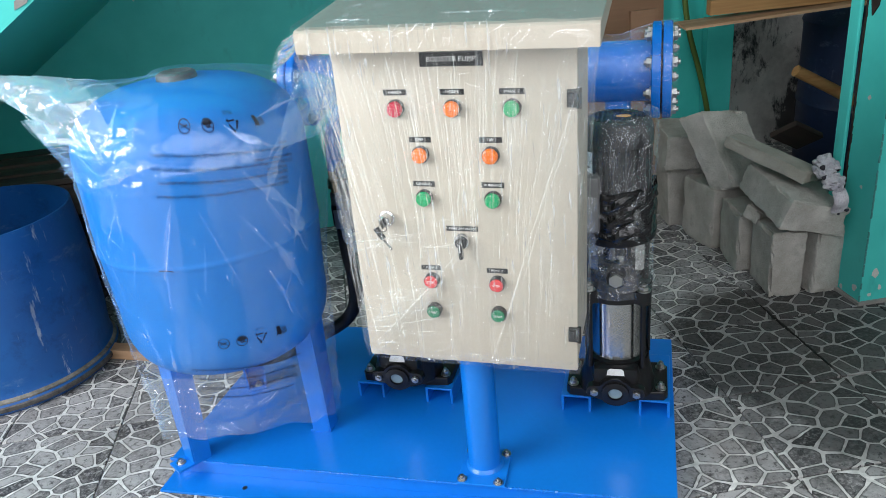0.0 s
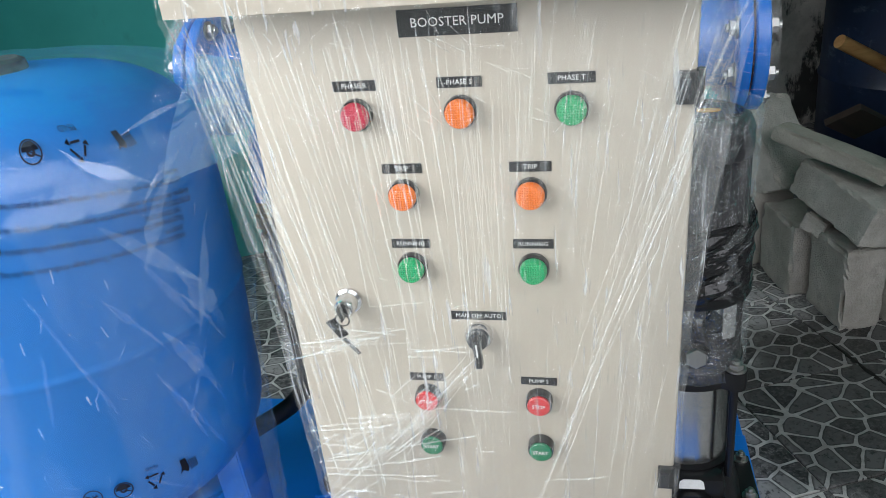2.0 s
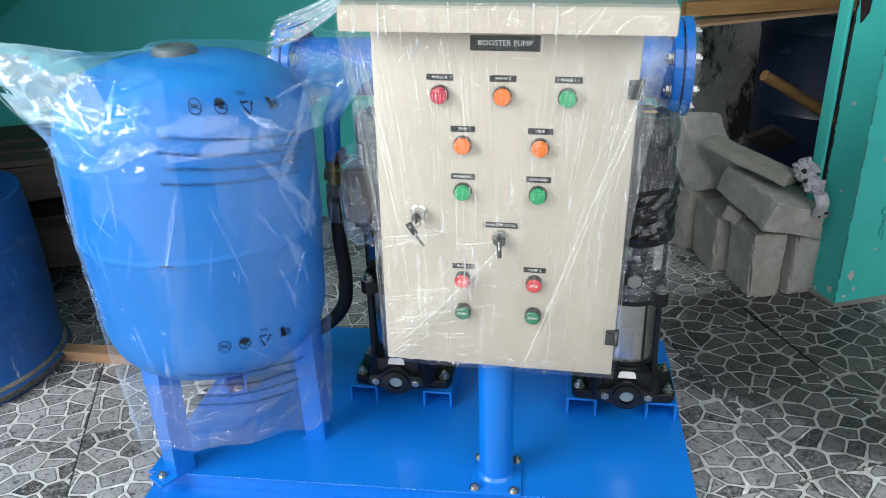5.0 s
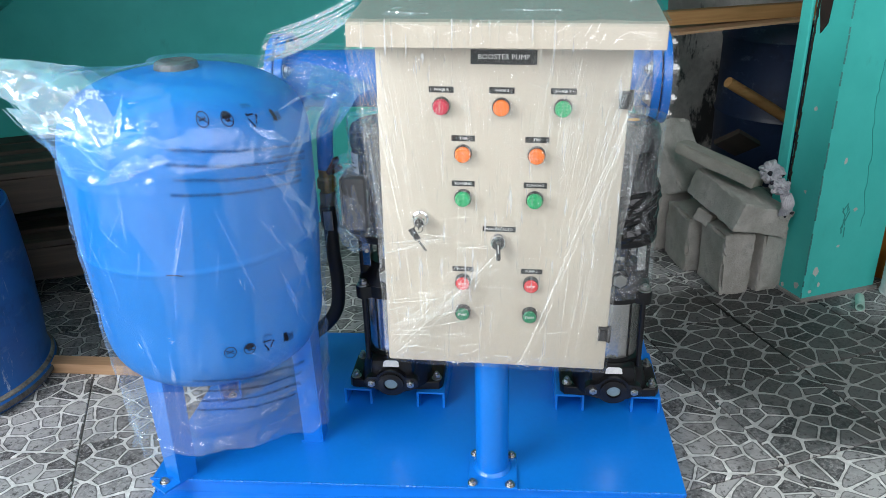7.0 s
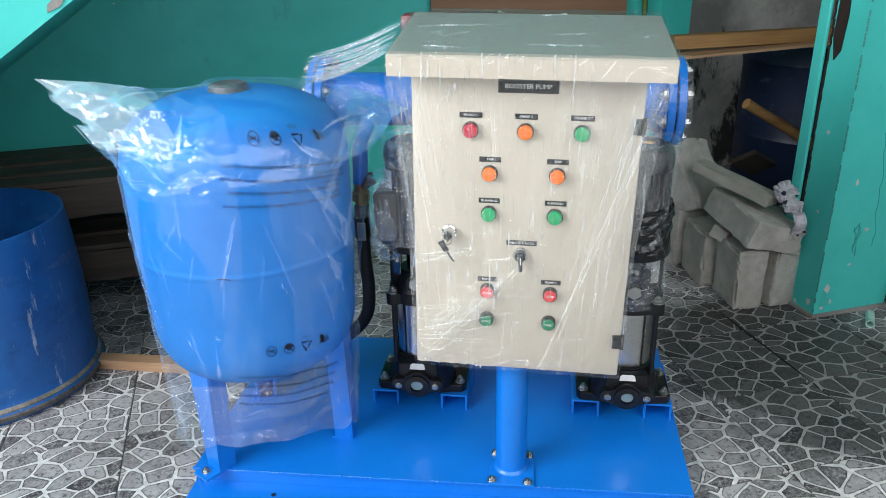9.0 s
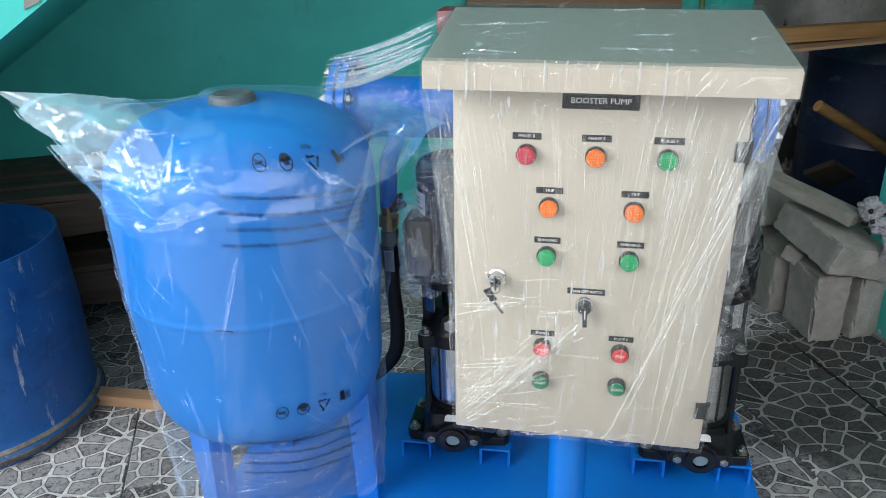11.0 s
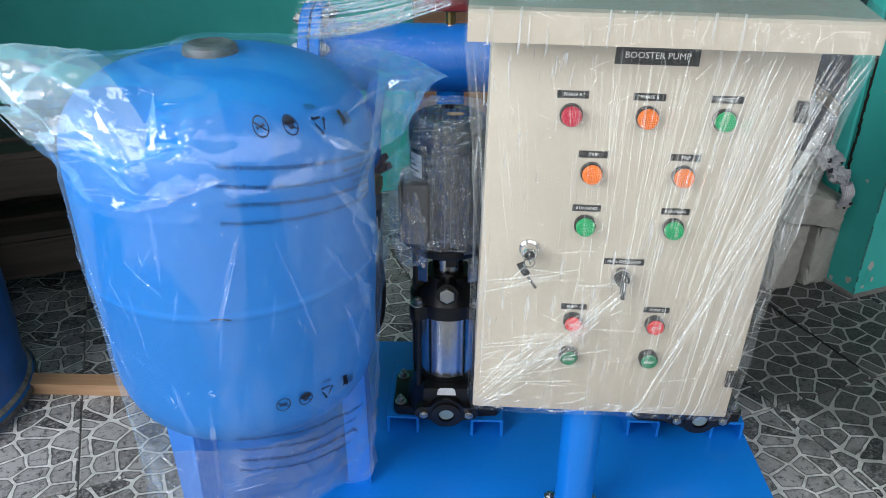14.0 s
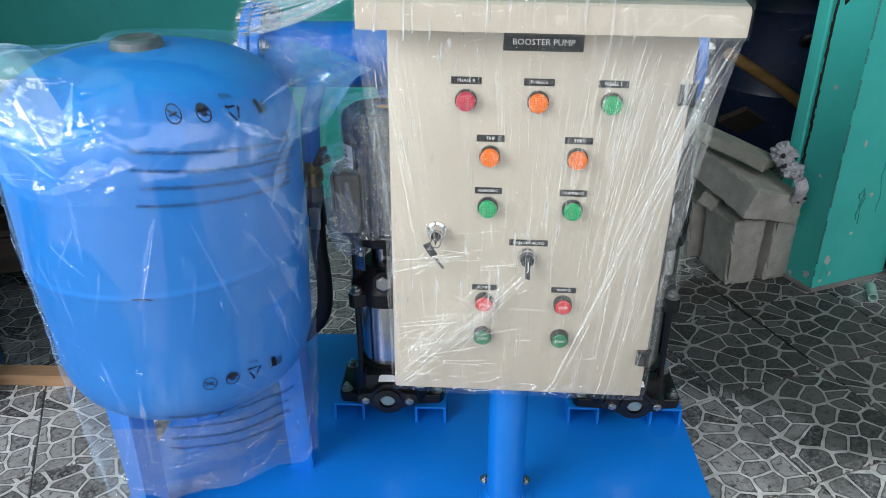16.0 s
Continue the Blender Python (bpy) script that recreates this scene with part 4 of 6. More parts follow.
lock = part("door_lock", lathe([(0.0, 0.0), (0.0150, 0.0), (0.0150, 0.004), (0.0120, 0.006), (0.0118, 0.020), (0.0095, 0.023), (0.0, 0.023)], 28, at=FRONT), M_CHROME, panel, "chrome cylinder lock", True, at=pose(-0.142, 0, -0.004))
part("keyway", cyl(0.0075, 0.001, pose(0, -0.0228, 0, 90), 20), M_BEZEL, lock)
key = box(0.0022, 0.012, 0.016, pose(-0.001, -0.029, -0.001, 0, -12), 0.0006)
part("key", key, M_RUST, lock)
spare = box(0.012, 0.0026, 0.026, pose(-0.008, -0.029, -0.020, 8, -28), 0.0008)
part("spare_key_bow", spare, M_BEZEL, lock)
part("spare_key_blade", box(0.0045, 0.0018, 0.026, pose(0.006, -0.030, -0.042, 8, -32), 0.0004), M_RUST, lock)
part("key_ring", tube([Vector((0.008 * math.cos(a), -0.030, -0.008 + 0.008 * math.sin(a))) for a in (0, 1.05, 2.1, 3.14, 4.19, 5.24, 6.2)], 0.0009, 6, steps=3), M_RUST, lock)
for z in (0.222, -0.232):
    h = box(0.018, 0.010, 0.030, pose(0.205, -0.001, z), 0.0015)
    hg = part("hinge", h, M_BEZEL, panel)
    part("hinge_pin", cyl(0.004, 0.034, pose(0.216, -0.002, z - 0.017), 12), M_BEZEL, hg)
    part("hinge_leaf", box(0.010, 0.006, 0.018, pose(0.203, -0.0065, z), 0.001), M_MOTOR, hg)
# ---- pressure tank ----
TX, TY, TR = -0.647, 0.167, 0.247
SEAM = 0.597
TOP_SPRING, TOP_RISE, TOP_POWER = 0.775, 0.160, 2.7        # upper dome: where it starts, its rise, how square it is
LOW_SPRING, LOW_DROP, LOW_POWER = 0.460, 0.176, 3.5


def tank_radius(z):
    """The shell's radius at a height over the floor."""
    if z > TOP_SPRING:
        return TR * max(0.0, 1 - ((z - TOP_SPRING) / TOP_RISE) ** TOP_POWER) ** (1 / TOP_POWER)
    if z < LOW_SPRING:
        return (TR - 0.009) * max(0.0, 1 - ((LOW_SPRING - z) / LOW_DROP) ** LOW_POWER) ** (1 / LOW_POWER)
    return TR - 0.009 * max(0.0, (SEAM - z) / (SEAM - LOW_SPRING))


tank = thing("pressure_tank", pose(TX, TY, TOP), "bright blue upright pressure tank on three legs, inside a plastic bag", "pressure tank")
tz = -TOP
pr = [(0.0, LOW_SPRING - LOW_DROP)]
for k in range(1, 15):
    z = LOW_SPRING - LOW_DROP * math.cos(math.pi / 2 * k / 15)
    pr.append((tank_radius(z), z))
pr += [(TR - 0.009, LOW_SPRING), (TR - 0.001, SEAM - 0.012), (TR, SEAM - 0.006), (TR + 0.0014, SEAM - 0.003), (TR + 0.0014, SEAM + 0.003), (TR, SEAM + 0.006), (TR, SEAM + 0.012), (TR, TOP_SPRING)]
for k in range(1, 16):
    z = TOP_SPRING + TOP_RISE * math.sin(math.pi / 2 * k / 16)
    pr.append((tank_radius(z), z))
pr.append((0.0, TOP_SPRING + TOP_RISE))
part("tank_shell", lathe(pr, 80, at=pose(0, 0, tz)), M_TANK, tank, smooth=True)
part("air_cap", lathe([(0.0, 0.925), (0.043, 0.925), (0.043, 0.938), (0.041, 0.946), (0.034, 0.950), (0.015, 0.947), (0.0, 0.947)], 28, at=pose(0, 0, tz), wob=0.1), M_RUST, tank, "tarnished grey fitting on top", True)
ma = radians(280)
mk = tube([Vector(((TR + 0.0030) * math.cos(ma + q / TR), (TR + 0.0030) * math.sin(ma + q / TR), SEAM + tz + 0.002 - 0.09 * q - 8.0 * q * q)) for q in (-0.014, -0.007, 0.0, 0.008, 0.016)], 0.0011, 6)
part("seam_mark", mk, M_INK, tank, "short dark marker stroke")
for a in (239, 2, 121):
    ca, sa = math.cos(radians(a)), math.sin(radians(a))
    lm = pose(0.015 + 0.197 * ca, 0.197 * sa, 0, 0, 0, a + 90)
    bm = prism([(-0.024, 0.0), (0.024, 0.0), (0.042, 0.395), (-0.042, 0.395)], 0.005, lm @ pose(0, 0, 0, 90))
    box(0.005, 0.042, 0.33, lm @ pose(-0.0300, 0.020, 0.165, 0, -2.6), bm=bm)
    box(0.005, 0.042, 0.33, lm @ pose(0.0300, 0.020, 0.165, 0, 2.6), bm=bm)
    o = -0.022 if a == 239 else 0.026
    box(0.050, 0.046, 0.006, lm @ pose(0, o, 0.003), 0.001, bm)
    leg = part("leg", bm, M_SKID, tank)
    bolt(leg, lm @ pose(-0.004, o * 1.1, 0.006), 0.0075)

# ---- the bag over the tank ----
DIR_L, DIR_R = radians(221), radians(19)
draw = random.Random(91)
CREASES = []                      # directions, sizes and offsets of the sheet's flat facets
for k in range(5):
    d = Vector((draw.gauss(0, 1), draw.gauss(0, 1), draw.gauss(0, 1))).normalized()
    CREASES.append((d, 0.045 * 1.32 ** k, draw.random()))


def crumple(p, coarse=1.0):
    """A sheet broken into flat facets with sharp creases between them, about -1 to 1 times its slope."""
    w = Vector((noise.noise(p * 9), noise.noise(p * 9 + Vector((5, 0, 0))), noise.noise(p * 9 + Vector((0, 5, 0))))) * 0.022
    q = Vector((p.x, p.y, p.z * 1.5)) + w
    total = 0.0
    for d, size, off in CREASES:
        size *= coarse
        total += size * (abs((q.dot(d) / size + off) % 1.0 * 2 - 1) - 0.5)
    return total


def near_angle(ang, deg, wide):
    """1 at an angle, falling to 0 at some degrees from it."""
    d = (ang - radians(deg) + math.pi) % math.tau - math.pi
    return max(0.0, 1 - abs(d) / radians(wide))


def hem(ang):
    return 0.060 + 0.115 * max(0.0, math.cos(ang - radians(290))) ** 1.2 + 0.006 * noise.noise(Vector((math.cos(ang) * 3, math.sin(ang) * 3, 2)))


BROW = 0.79                       # where the bag leaves the tank's side


def bag_point(ang, h, out=0.0, still=False):
    """The bag's skin: round the tank, then drawn to a flat seam with two loose ears."""
    c, s = math.cos(ang), math.sin(ang)
    lean = math.cos(ang - radians(30))
    if h < 0.70:
        z0 = hem(ang)
        z = z0 + (BROW - z0) * h / 0.70
        below = max(0.0, min(1.0, (0.42 - z) / 0.30))
        r = TR + 0.0025 - 0.009 * max(0.0, min(1.0, (SEAM - z) / 0.15)) - 0.015 * below ** 1.3
        r += 0.034 * max(0.0, lean) ** 5 * max(0.0, (z - 0.50) / 0.29) ** 1.6
        r += 0.020 * max(0.0, math.cos(ang - radians(2))) ** 4 * max(0.0, min(1.0, (z - 0.36) / 0.30))
        if still:
            r += 0.006 + out
            return Vector((TX + r * c, TY + r * s, z))
        p = Vector((TX + r * c, TY + r * s, z))
        r += 0.0012 * noise.noise(Vector((c * 2.4, s * 2.4, z * 2.2)))
        for q, (twist, turns) in enumerate(((0.9, 7.0), (-1.3, 9.0), (2.2, 11.0))):
            n = noise.noise(Vector((math.cos(ang + twist * z) * turns * 0.6, math.sin(ang + twist * z) * turns * 0.6, z * 1.6 + q * 7)))
            r += 0.0016 * (1 - min(1.0, abs(n) * 3.0)) * min(1.0, 0.35 + 1.2 * h)
        band = max(0.0, 1 - abs(z - 0.790) / 0.055) * near_angle(ang, 238, 56)
        loose = 0.008 + 0.16 * band + 0.03 * near_angle(ang, 350, 45) + 0.07 * below
        r += loose * crumple(p, 0.7)
        r += below * (0.014 * noise.noise(Vector((c * 3, s * 3, 9.0 + z * 3))))
        r = max(r, tank_radius(z) + 0.0015) + out
        return Vector((TX + r * c, TY + r * s, z))
    k = min(1.0, (h - 0.70) / 0.30)
    base = bag_point(ang, 0.69999, out, still)
    w = abs(lean) ** 0.85
    d, wide = (DIR_R, 0.388) if lean > 0 else (DIR_L, 0.367)
    if lean > 0:
        zs = 0.953 + w * 0.012 - 0.100 * w ** 2.5
    else:
        zs = 0.953 - 0.016 * math.sin(math.pi * min(1.0, w * 1.3)) + 0.049 * w ** 1.5
    tip = Vector((TX + wide * w * math.cos(d), TY + wide * w * math.sin(d), zs))
    ear = w ** 3
    e = (1 - ear) * k ** 1.35 + ear * k ** 1.35
    up = (1 - ear) * math.sin(k * math.pi / 2) + ear * (0.8 * k + 0.2 * math.sin(k * math.pi / 2))
    p = base.lerp(tip, e)
    p.z = base.z + (tip.z - base.z) * up
    rr = math.hypot(p.x - TX, p.y - TY)
    if rr < TR:
        dome = TOP_SPRING + TOP_RISE * max(0.0, 1 - (rr / TR) ** TOP_POWER) ** (1 / TOP_POWER) + 0.004
        if rr < 0.055:
            dome = max(dome, 0.953)
        p.z = max(p.z, dome)
    n = Vector((c, s, 0.7)).normalized()
    if still:
        return p + n * (0.004 + out)
    swell = math.sin(math.pi * min(0.97, k)) ** (0.6 + 0.5 * max(0.0, -lean))
    left, right = max(0.0, -lean), max(0.0, lean)
    band = max(0.0, 1 - k / 0.70) ** 0.6 * min(1.0, 1.8 * near_angle(ang, 240, 58))
    loose = 0.020 + 0.36 * left ** 1.6 + 0.30 * right ** 4 + 0.30 * band
    lift = 0.006 * noise.noise(p * 7) * (left + right ** 2)
    return p + n * ((loose * max(-0.03, min(0.045, crumple(p))) + 0.012 * (left ** 2 + right ** 4) + lift) * swell + out + 0.001)


bag = thing("plastic_bag", pose(TX, TY, TOP), "clear crumpled polythene bag with printed warnings over the tank", "plastic bag")
bi = pose(-TX, -TY, -TOP)
SKIRT = 0.185


def creased(name, bm, mat, label=""):
    """A sheet of film: shaded smooth, but sharp along its creases."""
    ob = part(name, bm, mat, bag, label, True)
    ob.data.set_sharp_from_angle(angle=radians(20))
    return ob


creased("bag_skirt", grid(220, 44, lambda a, b: bi @ bag_point(math.tau * a, SKIRT * b)), M_BAGSKIRT, "loose milky bag hem round the tank legs")
NA, NH = 300, 170
rows = [[bi @ bag_point(math.tau * a / NA, SKIRT + (1 - SKIRT) * b / NH) for a in range(NA)] for b in range(NH + 1)]
pieces = {n: (bmesh.new(), {}) for n in ("body", "crown", "band", "left", "right")}
for b in range(NH):
    h = SKIRT + (1 - SKIRT) * (b + 0.5) / NH
    for a in range(NA):
        ang = math.tau * (a + 0.5) / NA
        lean = math.cos(ang - radians(30))
        side = "body"
        if lean < -0.45 and h > 0.77:
            side = "left"
        elif lean > 0.66 and h > 0.715:
            side = "right"
        elif h > 0.665 and near_angle(ang, 226, 58) > 0.08:
            side = "band"
        elif h > 0.70:
            side = "crown"
        bm, seen = pieces[side]
        q = ((b, a), (b, (a + 1) % NA), (b + 1, (a + 1) % NA), (b + 1, a))
        for key in q:
            if key not in seen:
                seen[key] = bm.verts.new(rows[key[0]][key[1]])
        bm.faces.new([seen[key] for key in q])
creased("bag_film", pieces["body"][0], M_BAG)
creased("bag_crown", pieces["crown"][0], M_BAGCROWN, "loose milky top of the bag")
creased("bag_band", pieces["band"][0], M_BAGBAND, "crumpled shiny band of the bag at the shoulder")
creased("bag_ear", pieces["left"][0], M_BAGEAR, "large crumpled loose corner of the bag")
creased("bag_ear", pieces["right"][0], M_BAGTIP, "small crumpled loose corner of the bag")


def on_bag(bm, left, right):
    """Lays flat print, turned upside down, on the bag between two places (degrees, height), at x from -0.5 to 0.5."""
    for v in bm.verts:
        f = 0.5 - v.co.x
        g, z = radians(left[0] + (right[0] - left[0]) * f), left[1] + (right[1] - left[1]) * f - v.co.y
        r = tank_radius(z) + 0.0042
        if z < LOW_SPRING:
            z0 = hem(g)
            q = bag_point(g, 0.70 * (z - z0) / (BROW - z0), 0.002)
            r = max(r, math.hypot(q.x - TX, q.y - TY))
        v.co = bi @ Vector((TX + r * math.cos(g), TY + r * math.sin(g), z))
    return bm


def cut(bm, most=0.012):
    """Breaks long faces, so that print follows the curve."""
    bmesh.ops.triangulate(bm, faces=bm.faces)
    long = [e for e in bm.edges if e.calc_length() > most]
    if long:
        bmesh.ops.subdivide_edges(bm, edges=long, cuts=2)
    return bm


def ring_sign(bm, r0, r1, seg=28):
    rings = [[bm.verts.new((r * math.cos(math.tau * n / seg), r * math.sin(math.tau * n / seg), 0)) for n in range(seg)] for r in (r0, r1)]
    for n in range(seg):
        bm.faces.new((rings[0][n], rings[1][n], rings[1][(n + 1) % seg], rings[0][(n + 1) % seg]))


def symbols(spots):
    """Four printed signs: not for play, eye guard, recycling, and a crossed-out play sign."""
    for k, (ang, z) in enumerate(spots):
        bm = bmesh.new()
        if k == 0:
            ring_sign(bm, 0.0100, 0.0115)
            box(0.021, 0.0014, 0.0001, pose(0, 0, 0, 0, 0, -35), bm=bm)
            for x, y, w in ((-0.004, -0.001, 0.004), (0.0, 0.0, 0.005), (0.005, 0.001, 0.003)):
                box(w, 0.0022, 0.0001, pose(x, y, 0, 0, 0, 15), bm=bm)
            for x in (-0.005, -0.001, 0.003, 0.006):
                box(0.001, 0.005, 0.0001, pose(x, -0.002, 0, 0, 0, 20), bm=bm)
        elif k == 1:
            ring_sign(bm, 0.0100, 0.0115)
            box(0.021, 0.0014, 0.0001, pose(0, 0, 0, 0, 0, -35), bm=bm)
            prism([(0.0088 * math.cos(a), 0.0088 * math.sin(a)) for a in (math.pi * n / 10 + math.pi for n in range(11))], 0.0001, pose(0, -0.001, 0), bm=bm)
            ring_sign(bm, 0.0020, 0.0045, 16)
        elif k == 2:
            for n in range(3):
                a = 270 + 120 * n
                box(0.011, 0.0024, 0.0001, pose(0.0066 * math.cos(radians(a)), 0.0066 * math.sin(radians(a)) + 0.001, 0, 0, 0, a + 90), bm=bm)
                prism([(0, -0.0035), (0.005, 0), (0, 0.0035)], 0.0001, pose(0.0098 * math.cos(radians(a + 40)), 0.0098 * math.sin(radians(a + 40)) + 0.001, 0, 0, 0, a + 90), bm=bm)
        else:
            prism([(-0.004, -0.010), (0.004, -0.010), (0.003, 0.002), (0.007, 0.010), (0.002, 0.006), (-0.003, 0.010), (-0.006, 0.004)], 0.0001, bm=bm)
            for n in range(5):
                box(0.011, 0.0009, 0.0001, pose(-0.012, -0.004 + n * 0.003, 0, 0, 0, 6), bm=bm)
            for n in range(4):
                box(0.0009, 0.013, 0.0001, pose(-0.0165 + n * 0.003, 0.002, 0, 0, 0, 6), bm=bm)
        bmesh.ops.scale(bm, vec=(1.12, 1.12, 1), verts=bm.verts)
        half = math.degrees(0.5 / (TR + 0.008))
        part("printed_symbol", on_bag(cut(bm, 0.006), (ang - half, z), (ang + half, z)), M_INK, bag)


def warning(left, right, body, tall):
    """A line of print stretched between two places on the bag."""
    bm = letters(body, tall, 0.00004)
    xs = [v.co.x for v in bm.verts]
    mid, wide = (max(xs) + min(xs)) / 2, max(xs) - min(xs)
    for v in bm.verts:
        v.co.x = (v.co.x - mid) / wide
    part("printed_line", on_bag(bm, left, right), M_PRINT, bag)


LINES = (
    ("ADVERTENCIA! Para evitar riesgo de asfixia, mantenga las bolsas de plastico fuera del alcance de los ni\u00f1os y", "bebes."),
    ("ATTENTION! Les sacs en plastique peuvent etre dangereux. Pour eviter le danger de suffocation, garder ces sacs", "eloignes des bebes et enfants."),
    ("\u041f\u0440\u0435\u0434\u0443\u043f\u0440\u0435\u0436\u0434\u0435\u043d\u0438\u0435! \u041f\u043b\u0430\u0441\u0442\u0438\u043a\u043e\u0432\u044b\u0435 \u043f\u0430\u043a\u0435\u0442\u044b \u043c\u043e\u0433\u0443\u0442 \u0431\u044b\u0442\u044c \u043e\u043f\u0430\u0441\u043d\u044b\u043c\u0438, \u0447\u0442\u043e\u0431\u044b \u0438\u0437\u0431\u0435\u0436\u0430\u0442\u044c \u0443\u0434\u0443\u0448\u044c\u044f, \u0434\u0435\u0440\u0436\u0438\u0442\u0435 \u044d\u0442\u0443", "\u0441\u0443\u043c\u043a\u0443 \u043f\u043e\u0434\u0430\u043b\u044c\u0448\u0435 \u043e\u0442 \u0434\u0435\u0442\u0435\u0439."),
    ("WARNING! Plastic bag can be dangerous. To avoid danger of suffocation, keep this bag away from babies and", "children."),
)
rng = random.Random(33)
symbols(((303, 0.878), (314, 0.873), (326, 0.866), (338, 0.860)))
warning((286, 0.837), (352, 0.792), LINES[0][0], 0.0108)
warning((346, 0.806), (352, 0.802), LINES[0][1], 0.0108)
warning((285, 0.811), (354, 0.762), LINES[1][0], 0.0108)
warning((330, 0.789), (354, 0.772), LINES[1][1], 0.0108)
warning((287, 0.783), (349, 0.744), LINES[2][0], 0.0108)
warning((336, 0.763), (349, 0.754), LINES[2][1], 0.0108)
warning((285, 0.755), (348, 0.722), LINES[3][0], 0.0108)
warning((341, 0.735), (348, 0.732), LINES[3][1], 0.0108)
warning((323.6, 0.888), (328.4, 0.886), "PE-LD", 0.0090)
symbols(((298, 0.415), (307, 0.413), (316.5, 0.410), (326, 0.407)))
warning((314.6, 0.431), (318.4, 0.429), "PE-LD", 0.0080)
warning((279, 0.361), (336, 0.328), LINES[0][0], 0.0100)
warning((279, 0.336), (334, 0.302), LINES[1][0], 0.0100)
warning((279, 0.313), (332, 0.280), LINES[2][0], 0.0100)
warning((278, 0.290), (330, 0.256), LINES[3][0], 0.0100)

# ---- stretch film on the panel and manifold ----
wrap = thing("stretch_film", PANEL.copy(), "clear wrinkled stretch film over the control panel", "plastic film")


def front_film(a, b):
    """From the roof's lip down to the foot of the door, narrowing."""
    half = 0.251 - 0.0345 * min(1.0, b * 1.9) ** 0.8
    x = (a * 2 - 1) * half
    y = -0.068 + 0.047 * min(1.0, b * 1.15) ** 0.8
    z = 0.316 - 0.636 * b
    y -= 0.0022 * noise.noise(Vector((x * 40, 0, z * 7))) + 0.004 * noise.noise(Vector((x * 9, 3, z * 5)))
    if b > 0.93:
        y += 0.016 * (b - 0.93) / 0.07
    return Vector((x, y, z))


part("front_film", grid(110, 90, front_film), M_FILM, wrap, smooth=True)
for s in (-1, 1):
    def side_film(a, b, s=s):
        p = front_film(0.0 if s < 0 else 1.0, b)
        q = Vector((s * 0.2165, 0.215, p.z))
        r = p.lerp(q, a)
        r.x += s * (0.008 * math.sin(math.pi * a) + 0.004 * noise.noise(Vector((a * 6, s, p.z * 14))))
        return r
    part("side_film", grid(24, 60, side_film), M_FILM, wrap, smooth=True)


def roof_film(a, b):
    x = (a * 2 - 1) * 0.253 + 0.003
    y = -0.067 + 0.320 * b
    z = 0.357 + 0.0325 * b + 0.0025 * noise.noise(Vector((x * 16, y * 16, 1)))
    return Vector((x, y, z + 0.003))


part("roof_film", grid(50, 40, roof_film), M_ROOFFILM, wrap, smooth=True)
lipf = grid(60, 6, lambda a, b: Vector(((a * 2 - 1) * 0.252 + 0.003, -0.0675 - 0.002 * noise.noise(Vector((a * 30, b * 2, 0))), 0.360 - 0.046 * b)))
part("lip_film", lipf, M_FILM, wrap, smooth=True)


def fold(a, b, wide, seed, sag=0.0, on=None, owner=None, size=(0.45, 0.63), lift=Vector((0, -1, 0)), mat=None):
    """A ribbon of bunched film between two places on a sheet (shares across and down)."""
    off = random.Random(seed).random() * 50
    on, owner = on or front_film, owner or wrap
    n = max(6, int((abs(a[0] - b[0]) + abs(a[1] - b[1])) * 40))
    dx, dy = b[0] - a[0], b[1] - a[1]
    le = math.hypot(dx, dy)

    def where(s, t):
        w = wide * (0.35 + 0.9 * abs(noise.noise(Vector((t * 5 + off, 0, 0))))) * (0.15 + math.sin(math.pi * min(1, max(0, t))) ** 0.5)
        x = a[0] + dx * t + sag * math.sin(math.pi * t) - dy / le * (s - 0.5) * w / size[0]
        y = a[1] + dy * t + dx / le * (s - 0.5) * w / size[1]
        p = on(min(1, max(0, x)), min(1, max(0, y)))
        return p + lift * (0.0016 + 0.003 * math.sin(math.pi * s) * (1 + noise.noise(Vector((t * 30 + off, s * 3, 0)))))
    part("film_fold", grid(3, n, where), mat or M_FOLD, owner, smooth=True)


fold((0.985, 0.00), (0.60, 0.985), 0.0050, 1, 0.030)
fold((0.995, 0.02), (0.66, 0.93), 0.0022, 2, 0.020)
fold((0.95, 0.00), (0.70, 0.70), 0.0012, 3)
fold((0.50, 0.58), (0.10, 0.90), 0.0060, 4, 0.01)
fold((0.50, 0.60), (0.24, 0.86), 0.0030, 5)
fold((0.02, 0.00), (0.03, 0.98), 0.0060, 6)
rng = random.Random(77)
for k in range(26):
    t = rng.uniform(0.0, 0.75)
    e = t + rng.uniform(0.10, 0.30)
    o = rng.gauss(0.0, 0.018)
    fold((0.985 - 0.385 * t + o + 0.03 * math.sin(math.pi * t), t), (0.985 - 0.385 * e + o * 0.7 + 0.03 * math.sin(math.pi * e), min(0.985, e)), rng.uniform(0.0003, 0.0013), 700 + k)
for k in range(30):
    t = rng.uniform(0.0, 0.8)
    e = t + rng.uniform(0.10, 0.30)
    o = rng.gauss(0.0, 0.020)
    fold((0.50 - 0.40 * t + o, 0.58 + 0.32 * t + o), (max(0.01, 0.50 - 0.40 * e + o), min(0.985, 0.58 + 0.32 * e + o * 0.5)), rng.uniform(0.0003, 0.0012), 800 + k)
rng = random.Random(21)
for k in range(46):
    x = rng.uniform(0.04, 0.97)
    t0 = rng.uniform(0.0, 0.35)
    t1 = t0 + rng.uniform(0.12, 0.45)
    fold((x, t0), (x + (0.48 - x) * 0.22 * (t1 - t0) + rng.uniform(-0.02, 0.02), t1), rng.uniform(0.0003, 0.0008), 100 + k)
